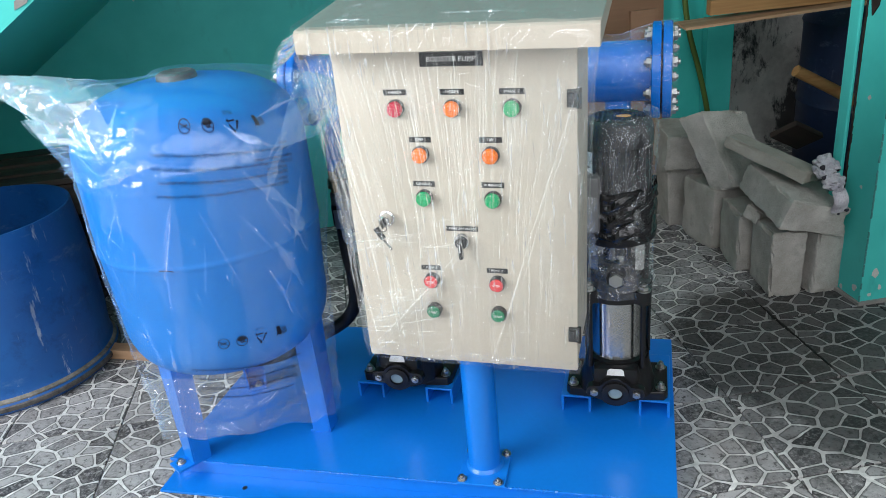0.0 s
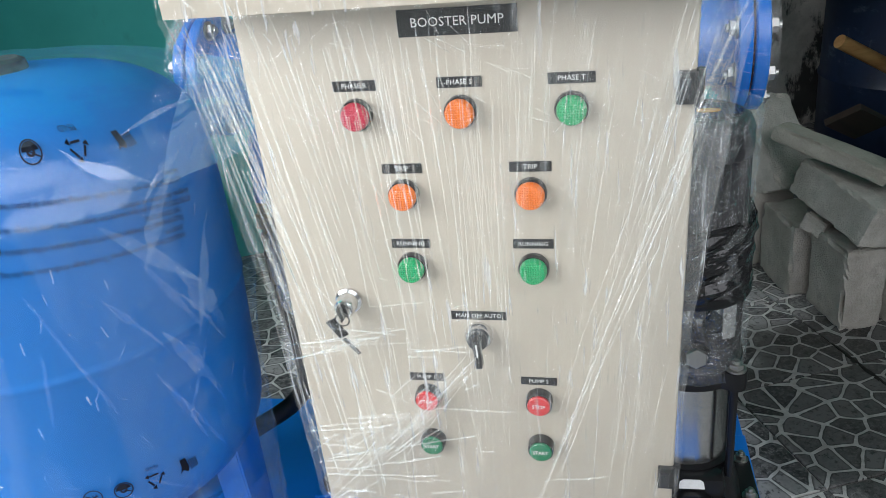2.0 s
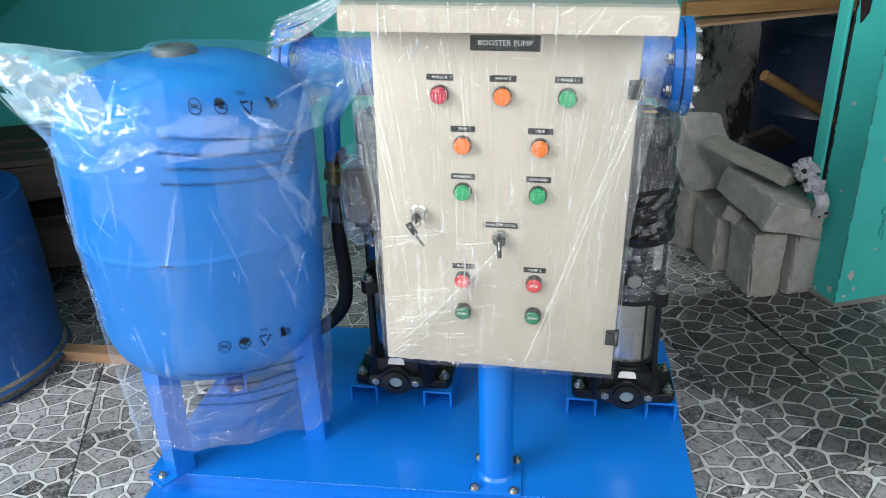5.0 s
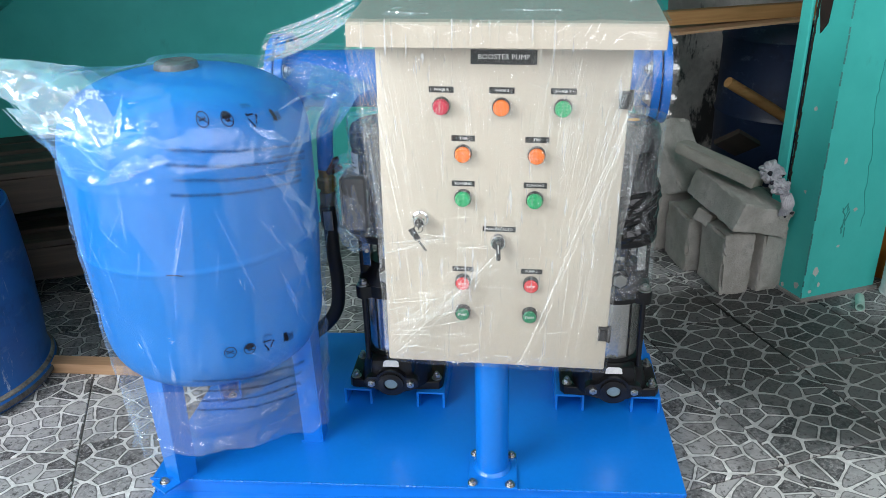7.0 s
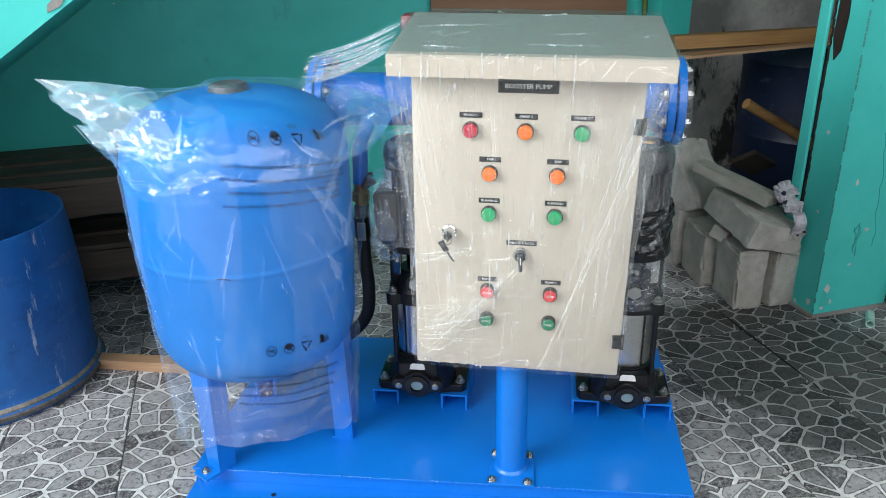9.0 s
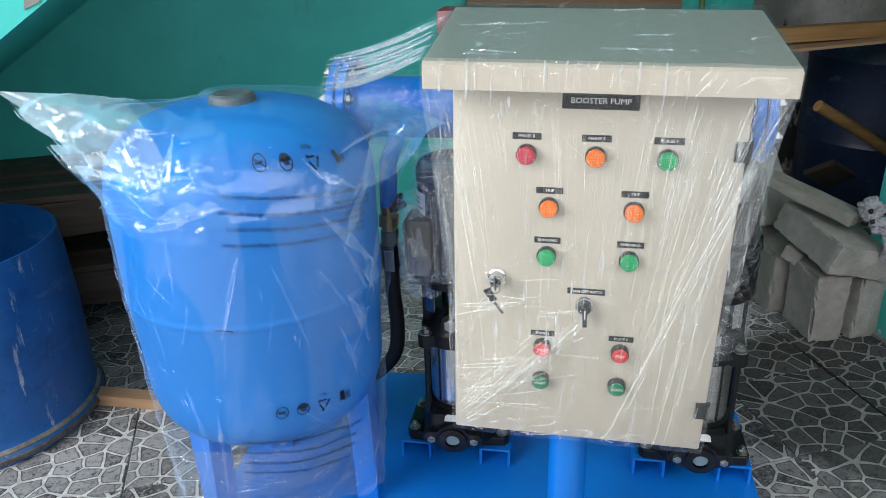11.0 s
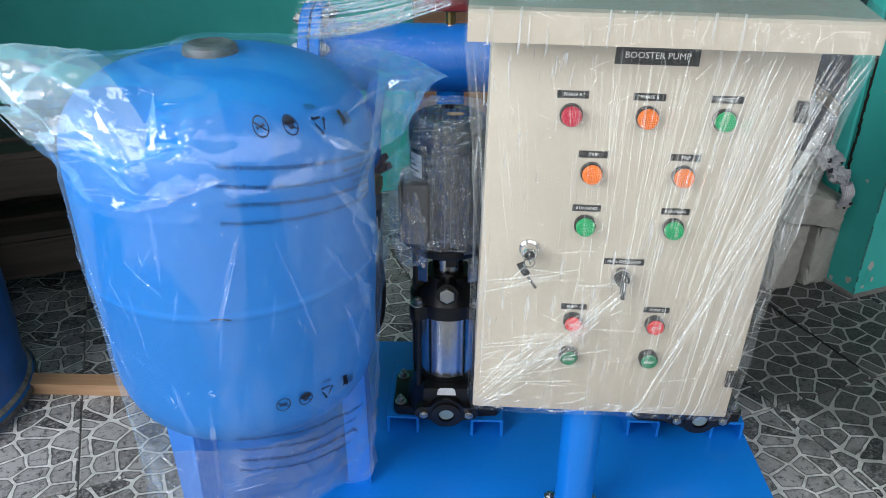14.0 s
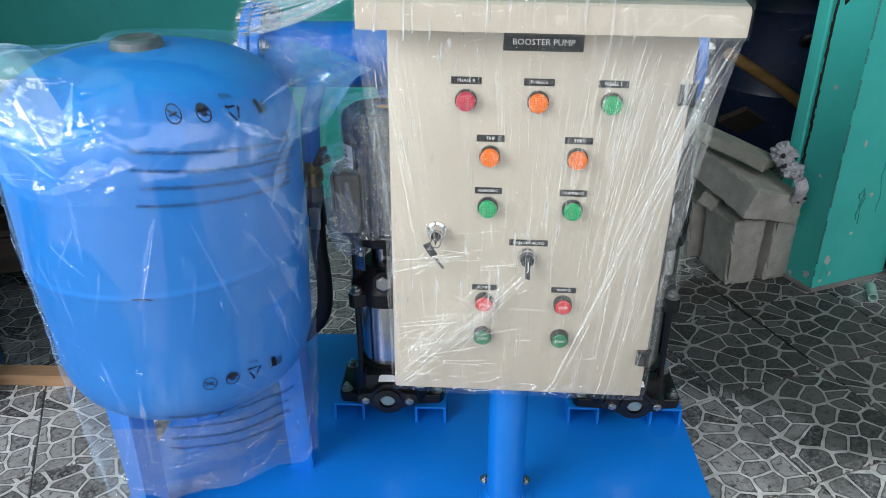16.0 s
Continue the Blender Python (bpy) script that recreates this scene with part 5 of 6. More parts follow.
for k in range(24):
    y = rng.choice((rng.uniform(0.50, 0.60), rng.uniform(0.66, 0.90), rng.uniform(0.70, 0.85)))
    x0 = rng.uniform(0.01, 0.15)
    fold((x0, y + rng.uniform(-0.01, 0.03)), (x0 + rng.uniform(0.06, 0.34), y - rng.uniform(-0.01, 0.06)), rng.uniform(0.00025, 0.0008), 200 + k, mat=M_FOLD if k % 2 else M_FINE)
for k in range(30):
    x, y = rng.uniform(0.05, 0.95), rng.uniform(0.0, 0.16)
    fold((x, y), (x + rng.uniform(-0.05, 0.06), y + rng.uniform(0.01, 0.05)), rng.uniform(0.0004, 0.0014), 300 + k)
for k in range(26):
    x, y = rng.uniform(0.03, 0.75), rng.uniform(0.92, 0.985)
    fold((x, y), (x + rng.uniform(0.02, 0.08), y + rng.uniform(-0.02, 0.01)), rng.uniform(0.0004, 0.0015), 400 + k)

for k in range(150):
    x = rng.uniform(0.02, 0.98)
    t0 = rng.uniform(0.0, 0.75)
    t1 = min(0.985, t0 + rng.uniform(0.12, 0.5))
    fold((x, t0), (x + (0.48 - x) * 0.25 * (t1 - t0) + rng.uniform(-0.025, 0.025), t1), rng.uniform(0.0003, 0.0012), 900 + k, 0, mat=M_FINE)
for k in range(60):
    if k % 3 == 0:                     # fine pulls from the door's edge towards the lock
        x, y = rng.betavariate(1, 3.0), rng.choice((rng.uniform(0.46, 0.60), rng.uniform(0.66, 0.92)))
        e = (x + rng.uniform(0.05, 0.22), y - rng.uniform(-0.004, 0.022))
    else:                         # and along the gather below the selector
        t = rng.random()
        x, y = 0.47 - 0.40 * t + rng.gauss(0, 0.025), 0.60 + 0.31 * t + rng.gauss(0, 0.02)
        q = rng.uniform(0.05, 0.16)
        e = (x - q, y + q * 0.74 + rng.uniform(-0.012, 0.012))
    fold((max(0.01, x), min(0.98, y)), (min(0.95, max(0.01, e[0])), min(0.985, e[1])), rng.uniform(0.0003, 0.0012), 1100 + k, 0, mat=M_FINE)
for k in range(130):
    x, t0 = rng.uniform(0.02, 0.98), rng.uniform(0.0, 0.10)
    t1 = t0 + rng.uniform(0.06, 0.34)
    fold((x, t0), (x + (0.50 - x) * 0.35 * (t1 - t0) + rng.uniform(-0.012, 0.012), t1), rng.uniform(0.0004, 0.0015), 2600 + k, 0, mat=M_FINE if k % 3 else M_FOLD)
# short stars of creases where the film catches on the lamps
for x, z in ((-0.1015, 0.207), (0.001, 0.207), (0.1045, 0.207), (-0.064, 0.123), (0.064, 0.123), (-0.064, 0.040), (-0.142, -0.004), (-0.064, -0.130)):
    for k in range(4):
        g = rng.uniform(0.5, 2.9)
        r0, r1 = rng.uniform(0.012, 0.022), rng.uniform(0.030, 0.075)
        at = lambda r: (min(0.98, max(0.02, 0.5 + (x + r * math.cos(g)) / 0.46)), min(0.98, max(0.01, (0.316 - z - r * math.sin(g)) / 0.636)))
        fold(at(r0), at(r1), rng.uniform(0.0003, 0.0011), 2300 + int(1000 * x) + k, 0, mat=M_FINE)


def bag_sheet(a, b):
    return bi @ bag_point(math.tau * a, 0.05 + 0.66 * b, 0.001)


for k in range(22):
    a0, b0 = rng.uniform(0.52, 1.0), rng.uniform(0.05, 0.80)
    if k % 5 == 0:
        b0 = rng.uniform(0.0, 0.12)
    da, db = rng.uniform(-0.05, 0.03), rng.uniform(0.06, 0.32)
    p0, p1 = (a0, b0), (min(1.0, max(0.5, a0 + da)), min(0.97, b0 + db))
    fold(p0, p1, rng.uniform(0.0030, 0.0160), 1300 + k, 0, bag_sheet, bag, (1.58, 0.65), Vector((-0.2, -0.8, 0.2)), M_CREASE)

for k in range(12):
    x, y = rng.uniform(0.02, 0.9), rng.uniform(0.02, 0.95)
    if k % 2:
        e = (min(0.99, x + rng.uniform(0.06, 0.3)), min(0.99, y + rng.uniform(-0.02, 0.05)))
    else:
        e = (min(0.99, x + rng.uniform(-0.02, 0.08)), min(0.99, y + rng.uniform(0.05, 0.25)))
    fold((x, y), (e[0], max(0.01, e[1])), rng.uniform(0.0002, 0.0004), 1700 + k, 0, roof_film, wrap, (0.5, 0.32), Vector((0, 0, 1)), M_CREASE)


def lip_sheet(a, b):
    return Vector(((a * 2 - 1) * 0.252 + 0.003, -0.0695, 0.360 - 0.046 * b))


for k in range(70):
    x, y = rng.uniform(0.01, 0.97), rng.uniform(0.0, 0.6)
    fold((x, y), (min(0.99, x + rng.uniform(-0.012, 0.03)), min(1.0, y + rng.uniform(0.2, 0.6))), rng.uniform(0.0003, 0.0013), 1800 + k, 0, lip_sheet, wrap, (0.5, 0.046), mat=M_FINE)
for k in range(40):
    a0, b0 = rng.uniform(0.55, 0.98), rng.uniform(0.0, 0.16)
    fold((a0, b0), (min(1.0, a0 + rng.uniform(0.01, 0.05)), b0 + rng.uniform(-0.02, 0.05)), rng.uniform(0.0006, 0.0030), 2000 + k, 0, bag_sheet, bag, (1.58, 0.65), Vector((0, -0.8, 0.2)), M_FINE)


def crown_sheet(a, b):
    return bi @ bag_point(math.tau * a, 0.66 + 0.32 * b, 0.003)


OUT = Vector((-0.3, -0.7, 0.45))
# Highlights on the gathers, put in as milky slivers of film.
for k in range(14):               # gathers round the shoulder
    a0, b0 = rng.triangular(0.62, 0.79, 0.70), max(0.14, rng.gauss(0.24, 0.10))
    a1, b1 = a0 + rng.uniform(0.015, 0.065), b0 + rng.uniform(-0.09, 0.07)
    fold((a0, b0), (min(0.84, a1), min(0.98, max(0.0, b1))), rng.uniform(0.0010, 0.0050), 2800 + k, 0, crown_sheet, bag, (1.4, 0.30), OUT, M_SHARD)
for k in range(20):               # and those that fan out over the loose corner
    a0, b0 = rng.uniform(0.56, 0.70), rng.uniform(0.30, 0.75)
    a1, b1 = a0 + (0.59 - a0) * rng.uniform(0.0, 0.6), b0 + rng.uniform(0.10, 0.30)
    fold((a0, b0), (a1, min(0.98, max(0.0, b1))), rng.uniform(0.0010, 0.0050), 3000 + k, 0, crown_sheet, bag, (1.4, 0.30), OUT, M_SHARD)


def facet(start, end, wide, peak=0.4, seed=0, mat=None):
    """A painted highlight: a flat milky facet of crumpled bag, pointed at both ends, between two places (degrees, share
    of the bag's height).
    """
    (d0, h0), (d1, h1) = start, end
    span = math.hypot(radians(d1 - d0) * 0.25, (h1 - h0) * 0.8)
    across = (-(h1 - h0) * 0.8 / span, radians(d1 - d0) * 0.25 / span)

    def where(u, t):
        w = wide * (t / peak if t < peak else (1 - t) / (1 - peak)) * (0.75 + 0.5 * noise.noise(Vector((t * 6, u * 2, seed * 3.7))))
        d = radians(d0 + (d1 - d0) * t) + across[0] * (u - 0.5) * w / 0.25
        h = h0 + (h1 - h0) * t + across[1] * (u - 0.5) * w / 0.8
        p = bag_point(d % math.tau, min(0.985, h), 0.003)
        return bi @ (p + OUT * (0.002 + 0.004 * u * math.sin(math.pi * t)))
    part("film_fold", grid(5, 14, where), mat or M_FACET, bag)


for k, (d0, h0, d1, h1, wide, peak) in enumerate((
        (282, 0.885, 272, 0.775, 0.020, 0.65), (284, 0.760, 268, 0.790, 0.020, 0.70), (246, 0.778, 265, 0.772, 0.024, 0.45), (246, 0.765, 262, 0.748, 0.018, 0.60),
        (254, 0.752, 264, 0.716, 0.026, 0.55), (265, 0.716, 290, 0.732, 0.024, 0.30), (251, 0.680, 283, 0.720, 0.016, 0.45), (262, 0.822, 274, 0.800, 0.012, 0.50),
        (222, 0.955, 244, 0.860, 0.018, 0.60), (252, 0.940, 268, 0.842, 0.034, 0.40), (250, 0.885, 243, 0.842, 0.014, 0.50), (258, 0.905, 266, 0.860, 0.020, 0.50),
        (320, 0.808, 323, 0.755, 0.003, 0.50), (328, 0.800, 346, 0.875, 0.008, 0.50), (352, 0.940, 372, 0.905, 0.016, 0.50), (346, 0.860, 366, 0.850, 0.012, 0.40))):
    facet((d0, h0), (d1, h1), wide, peak, k)
for k, (d0, h0, d1, h1, wide) in enumerate((
        (322, 0.690, 346, 0.560, 0.030), (344, 0.740, 330, 0.600, 0.036), (338, 0.600, 352, 0.480, 0.040), (352, 0.660, 340, 0.480, 0.024),
        (330, 0.520, 346, 0.380, 0.034), (316, 0.780, 340, 0.720, 0.020), (346, 0.780, 334, 0.690, 0.024))):
    facet((d0, h0), (d1, h1), wide, 0.45, 20 + k, M_BAGBAND)
for k in range(12):               # smaller ones between them
    d0, h0 = rng.triangular(246, 288, 260), rng.uniform(0.72, 0.86)
    facet((d0, h0), (d0 + rng.uniform(2, 9), h0 + rng.uniform(-0.035, 0.03)), rng.uniform(0.003, 0.011), rng.uniform(0.2, 0.8), 40 + k, M_FACET if k % 2 else M_SHARD)
for k in range(34):               # the small corner
    a0, b0 = rng.uniform(-0.03, 0.13), rng.uniform(0.05, 0.75)
    a1, b1 = a0 + (0.065 - a0) * rng.uniform(0.0, 0.6), b0 + rng.uniform(0.10, 0.40)
    fold((a0 % 1.0, b0), (a1 % 1.0 if abs(a0 % 1.0 - a1 % 1.0) < 0.5 else a0 % 1.0, min(0.98, b1)), rng.uniform(0.0010, 0.0070), 3200 + k, 0, crown_sheet, bag, (1.4, 0.30), Vector((0.3, -0.8, 0.3)), M_SHARD)


def body_place(deg, z):
    """Shares on bag_sheet for a place on the bag's side."""
    z0 = hem(radians(deg))
    return (deg % 360) / 360, (0.70 * (z - z0) / (BROW - z0) - 0.05) / 0.66


# Shiny streaks down the side, painted as milky slivers.
for k, (d0, z0, d1, z1, wide, mat) in enumerate((
        (290, 0.735, 283, 0.655, 0.0100, M_SHARD), (285, 0.670, 279, 0.580, 0.0120, M_SHARD), (281, 0.600, 277, 0.500, 0.0080, M_CREASE), (288, 0.700, 281, 0.600, 0.0030, M_WRINKLE),
        (318, 0.690, 330, 0.600, 0.0120, M_CREASE), (330, 0.720, 342, 0.600, 0.0160, M_CREASE), (338, 0.660, 350, 0.560, 0.0080, M_SHARD), (345, 0.600, 332, 0.470, 0.0120, M_CREASE),
        (262, 0.720, 253, 0.660, 0.0060, M_SHARD), (250, 0.690, 262, 0.640, 0.0040, M_SHARD), (240, 0.640, 246, 0.585, 0.0050, M_SHARD), (225, 0.700, 233, 0.560, 0.0100, M_CREASE),
        (268, 0.650, 262, 0.560, 0.0080, M_CREASE), (300, 0.640, 296, 0.540, 0.0100, M_CREASE), (236, 0.520, 262, 0.470, 0.0060, M_CREASE), (215, 0.660, 224, 0.460, 0.0120, M_CREASE))):
    fold(body_place(d0, z0), body_place(d1, z1), wide, 3400 + k, 0, bag_sheet, bag, (1.58, 0.65), Vector((0, -0.8, 0.2)), mat)
for k in range(90):               # small glints scattered over the side, painted as milky slivers
    d0, z0 = rng.uniform(212, 350), rng.uniform(0.42, 0.76)
    fold(body_place(d0, z0), body_place(d0 + rng.uniform(-2.5, 3.5), z0 + rng.uniform(-0.018, 0.018)), rng.uniform(0.0006, 0.0034), 3500 + k, 0, bag_sheet, bag, (1.58, 0.65), Vector((0, -0.8, 0.2)), M_SHARD)

mwrap = thing("stretch_film", pose(0, PY, PZ), "clear stretch film drawn from manifold flange to panel roof", "plastic film")
back = pose(0, -PY, -PZ)


def drape(a, b):
    """A taut sheet from the flange's rim to the edge of the panel's roof."""
    ang = radians(28 + 72 * b)
    p = Vector((-0.592, PY - 0.115 * math.cos(ang), PZ + 0.115 * math.sin(ang)))
    q = PANEL @ Vector((-0.252, 0.02 + 0.23 * b, 0.345 + 0.042 * b))
    r = p.lerp(q, a)
    r.z -= 0.014 * math.sin(math.pi * a) * (1 - 0.4 * b)
    r.z += (0.0012 * noise.noise(Vector((a * 1.5, b * 9, -1))) + 0.0005 * noise.noise(Vector((a * 1.2, b * 34, 3)))) * math.sin(math.pi * a)
    return back @ r


part("drape", grid(40, 56, drape), M_DRAPE, mwrap)
for k in range(60):
    b0 = 0.96 * rng.random() ** 1.6
    a0 = rng.uniform(0.0, 0.25)
    fold((a0, b0), (rng.uniform(0.70, 0.99), min(0.98, max(0.02, b0 + rng.uniform(-0.10, 0.10)))), rng.uniform(0.0002, 0.0006), 500 + k, 0, drape, mwrap, (0.35, 0.3), Vector((0, -0.5, 1)), M_FOLD if k % 5 == 0 else M_FINE)
for s in (-1, 1):
    def rim_wrap(a, b, s=s):
        ang = radians(-75 + 200 * a)
        x = (0.378 if s > 0 else -0.596) - s * 0.20 * b
        r = 0.1145 - 0.030 * min(1.0, b * 1.6) ** 1.5 - 0.003 * abs(noise.noise(Vector((a * 14, b * 3, s))))
        return back @ Vector((x, PY - r * math.cos(ang), PZ + r * math.sin(ang)))
    part("rim_film", grid(60, 14, rim_wrap), M_DRAPE, mwrap)
    for k in range(60):
        a0, b0 = rng.uniform(0.05, 0.95), rng.uniform(0.0, 0.5)
        fold((a0, b0), (min(0.99, max(0.01, a0 + rng.uniform(-0.05, 0.05))), min(0.99, b0 + rng.uniform(0.2, 0.6))), rng.uniform(0.0004, 0.0018), 1500 + k, 0, rim_wrap, mwrap, (0.38, 0.2), Vector((0, -1.0, 0.3)), M_WRINKLE if k % 2 else M_FOLD)


def sleeve_film(a, b):
    ang = math.tau * a
    x = -0.50 + 0.84 * b
    r = 0.073 + 0.002 * abs(noise.noise(Vector((math.cos(ang) * 6, math.sin(ang) * 6, x * 7))))
    return back @ Vector((x, PY - r * math.cos(ang), PZ + r * math.sin(ang)))


part("pipe_film", grid(40, 60, sleeve_film), M_DRAPE, mwrap, smooth=True)


def motor_wrap(x, y, low, seed):
    """The film round a motor, drawn in over the lid, crumpled and with creases."""
    z0 = TOP + 0.0455
    draw = random.Random(seed)
    w = thing("stretch_film", pose(x, y, z0), "clear creased stretch film wrapped round the pump motor", "plastic film", "pump wraps")

    def skin(a, b):
        ang = math.tau * a
        c, s = math.cos(ang), math.sin(ang)
        z = low + (0.700 - low) * min(1.0, b * 1.12)
        r = 0.081 + 0.010 * noise.noise(Vector((c * 2.2, s * 2.2, z * 9 + x))) + 0.006 * noise.noise(Vector((c * 7, s * 7, z * 45)))
        if -0.55 < s < 0.75 and c < 0 and 0.41 < z < 0.60:
            r += 0.036 * (-c)
        if b > 0.893:
            k = (b - 0.893) / 0.107
            r *= 1 - 0.85 * k
            z = 0.700 + 0.004 * noise.noise(Vector((c * 4, s * 4, k * 3)))
        return Vector((r * c, r * s, z))
    nu, nv = 64, 40
    ring = [[skin((a + draw.uniform(-0.4, 0.4)) / nu, (b + (draw.uniform(-0.4, 0.4) if 0 < b < nv else 0)) / nv) for a in range(nu)] for b in range(nv + 1)]
    bm = bmesh.new()
    vs = [[bm.verts.new(p) for p in line] for line in ring]
    for b in range(nv):
        for a in range(nu):
            bm.faces.new((vs[b][a], vs[b][(a + 1) % nu], vs[b + 1][(a + 1) % nu], vs[b + 1][a]))
    bmesh.ops.triangulate(bm, faces=bm.faces)
    part("film_skin", bm, M_SILVERWRAP if low > 0.3 else M_WRAP, w)
    if low < 0.3:
        def sheet(a, b):
            ang = math.tau * a
            z = 0.425 + 0.115 * b
            r = 0.0860 + 0.006 * noise.noise(Vector((math.cos(ang) * 3, math.sin(ang) * 3, z * 60))) - 0.010 * abs(noise.noise(Vector((math.cos(ang) * 2, math.sin(ang) * 2, z * 25 + 4))))
            return Vector((r * math.cos(ang), r * math.sin(ang), z + 0.02 * noise.noise(Vector((math.cos(ang) * 2, math.sin(ang) * 2, 3)))))
        part("black_sheet", grid(60, 30, sheet), M_BLACKWRAP, w, "crinkled shiny black plastic round the coupling")

    bulge = bmesh.new()
    q = bmesh.ops.create_icosphere(bulge, subdivisions=4, radius=1.0)
    for v in q["verts"]:
        d = v.co.copy()
        n = 1.2 * abs(noise.noise(d * 3 + Vector((seed, 0, 0)))) - 0.6 * abs(noise.noise(d * 7)) + 0.2 * noise.noise(d * 15)
        v.co = Vector((d.x * 0.046, d.y * 0.064, d.z * 0.105)) * (0.98 + 0.22 * n) + Vector((-0.066, -0.036, 0.490))
    part("film_bulge", bulge, M_SILVERWRAP, w, "loose film bunched round the terminal box")

    def turned(a, b):
        p = skin(a, b)
        return p + Vector((p.x, p.y, 0)) * 0.02
    for k in range(210 if low > 0.3 else 70):
        a0, b0 = draw.uniform(0.45, 0.97), draw.uniform(0.02, 0.86)
        a1 = a0 + draw.uniform(0.04, 0.16)
        b1 = b0 + 0.35 * (a1 - a0) + draw.uniform(-0.02, 0.02)
        if draw.random() < 0.15:
            a1, b1 = a0 + draw.uniform(-0.04, 0.04), b0 + draw.uniform(0.08, 0.25)
        fold((a0, b0), (min(0.99, a1), min(0.9, max(0.01, b1))), draw.uniform(0.0003, 0.0022), seed * 100 + k, 0, turned, w, (0.5, 0.33), Vector((0, -0.6, 0.1)), M_WRINKLE)


for k, (x, y, low) in enumerate(PUMPS):
    motor_wrap(x, y, low, 31 + k)

# ---- cut barrel ----
barrel = thing("plastic_barrel", pose(-1.612, 0.385, 0), "cut-down blue plastic barrel, scratched and open at the top", "barrel")
bp = [(0.0, 0.012), (0.268, 0.012), (0.292, 0.0), (0.302, 0.010), (0.302, 0.030), (0.294, 0.040), (0.288, 0.052), (0.286, 0.075),
      (0.292, 0.16), (0.293, 0.30), (0.288, 0.43), (0.281, 0.516), (0.276, 0.517), (0.283, 0.43), (0.287, 0.30), (0.286, 0.16), (0.28, 0.06), (0.0, 0.045)]
part("shell", lathe(bp, 80, wob=0.006), M_BARREL, barrel, smooth=True)
rim = lathe([(0.284, 0.034), (0.2985, 0.036), (0.2990, 0.040), (0.2940, 0.046), (0.284, 0.050)], 80, wob=0.008)
part("base_groove", rim, surf("dusty_groove", (0.07, 0.068, 0.06), (0.30, 0.29, 0.25), 14, 120, 0.9, 0.25), barrel, "dusty grey groove above the base rim")
part("foot_ring", lathe([(0.3025, 0.012), (0.306, 0.016), (0.306, 0.026), (0.3025, 0.030)], 80), M_RUST, barrel, "dirt caught along the foot rim")

# ---- timber in the corner ----


def board(name, sx, sy, sz, at, mat, label, category, group="", bevel=0.003, seed=0):
    bm = bmesh.new()
    n = 10
    lo = [(-sy / 2, -sz / 2), (sy / 2, -sz / 2), (sy / 2, sz / 2), (-sy / 2, sz / 2)]
    rings = []
    for k in range(n + 1):
        x = -sx / 2 + sx * k / n
        j = [0.012 * noise.noise(Vector((x * 4 + seed, q * 3.1, seed))) * min(sy, sz) * 3 for q in range(4)]
        rings.append([bm.verts.new((x + (0.004 * noise.noise(Vector((q, seed, k)))), y + j[q] * 0.3, z + j[(q + 1) % 4] * 0.3)) for q, (y, z) in enumerate(lo)])
    for a, b in zip(rings, rings[1:]):
        for q in range(4):
            bm.faces.new((a[q], a[(q + 1) % 4], b[(q + 1) % 4], b[q]))
    bm.faces.new(rings[0]), bm.faces.new(rings[-1])
    es = [e for e in bm.edges if e.is_manifold and e.calc_face_angle(0) > 1.0]
    bmesh.ops.bevel(bm, geom=es, offset=bevel, segments=2, affect="EDGES", profile=0.5)
    return tagged(part(name, bm, mat, None, at=at), label, category, group)


board("floor_plank", 0.62, 0.045, 0.032, pose(-1.125, 0.4825, 0.0165, 0, 0, 0.5), M_PINE, "pale sawn pine batten lying on the tiles", "plank", seed=1)
pal = thing("pallet", room(-1.30, 1.335, 0.0), "grey weathered wooden pallet stacked in the dark corner", "pallet", "pallets")
rng = random.Random(52)
for z, tall in ((0.195, 0.113), (0.430, 0.110)):
    for y in (0.0, 0.36):
        bm = box(1.35, 0.045, tall, pose(0, y, z), 0.004)
        bmesh.ops.subdivide_edges(bm, edges=[e for e in bm.edges if abs(e.verts[0].co.x - e.verts[1].co.x) > 0.5], cuts=24, use_grid_fill=True)
        for v in bm.verts:
            v.co.z += 0.006 * noise.noise(Vector((v.co.x * 5, y, z * 9))) + 0.003 * noise.noise(Vector((v.co.x * 22, y, v.co.z * 9)))
        part("bearer", bm, M_PALLET, pal)
for z in (0.264, 0.498):
    for y in (0.02, 0.15, 0.29, 0.40):
        part("deck_board", box(1.35 - 0.05 * rng.random(), 0.095, 0.020, pose(0.02 * rng.random(), y, z, 0, 0, rng.uniform(-0.6, 0.6)), 0.003), M_PALLET, pal)
for x in (-0.62, 0.0, 0.62):
    for y in (0.03, 0.39):
        part("foot_block", box(0.09, 0.09, 0.137, pose(x, y, 0.069), 0.004), M_PALLET, pal)
        part("spacer_block", box(0.09, 0.08, 0.100, pose(x, y, 0.325), 0.004), M_PALLET, pal)

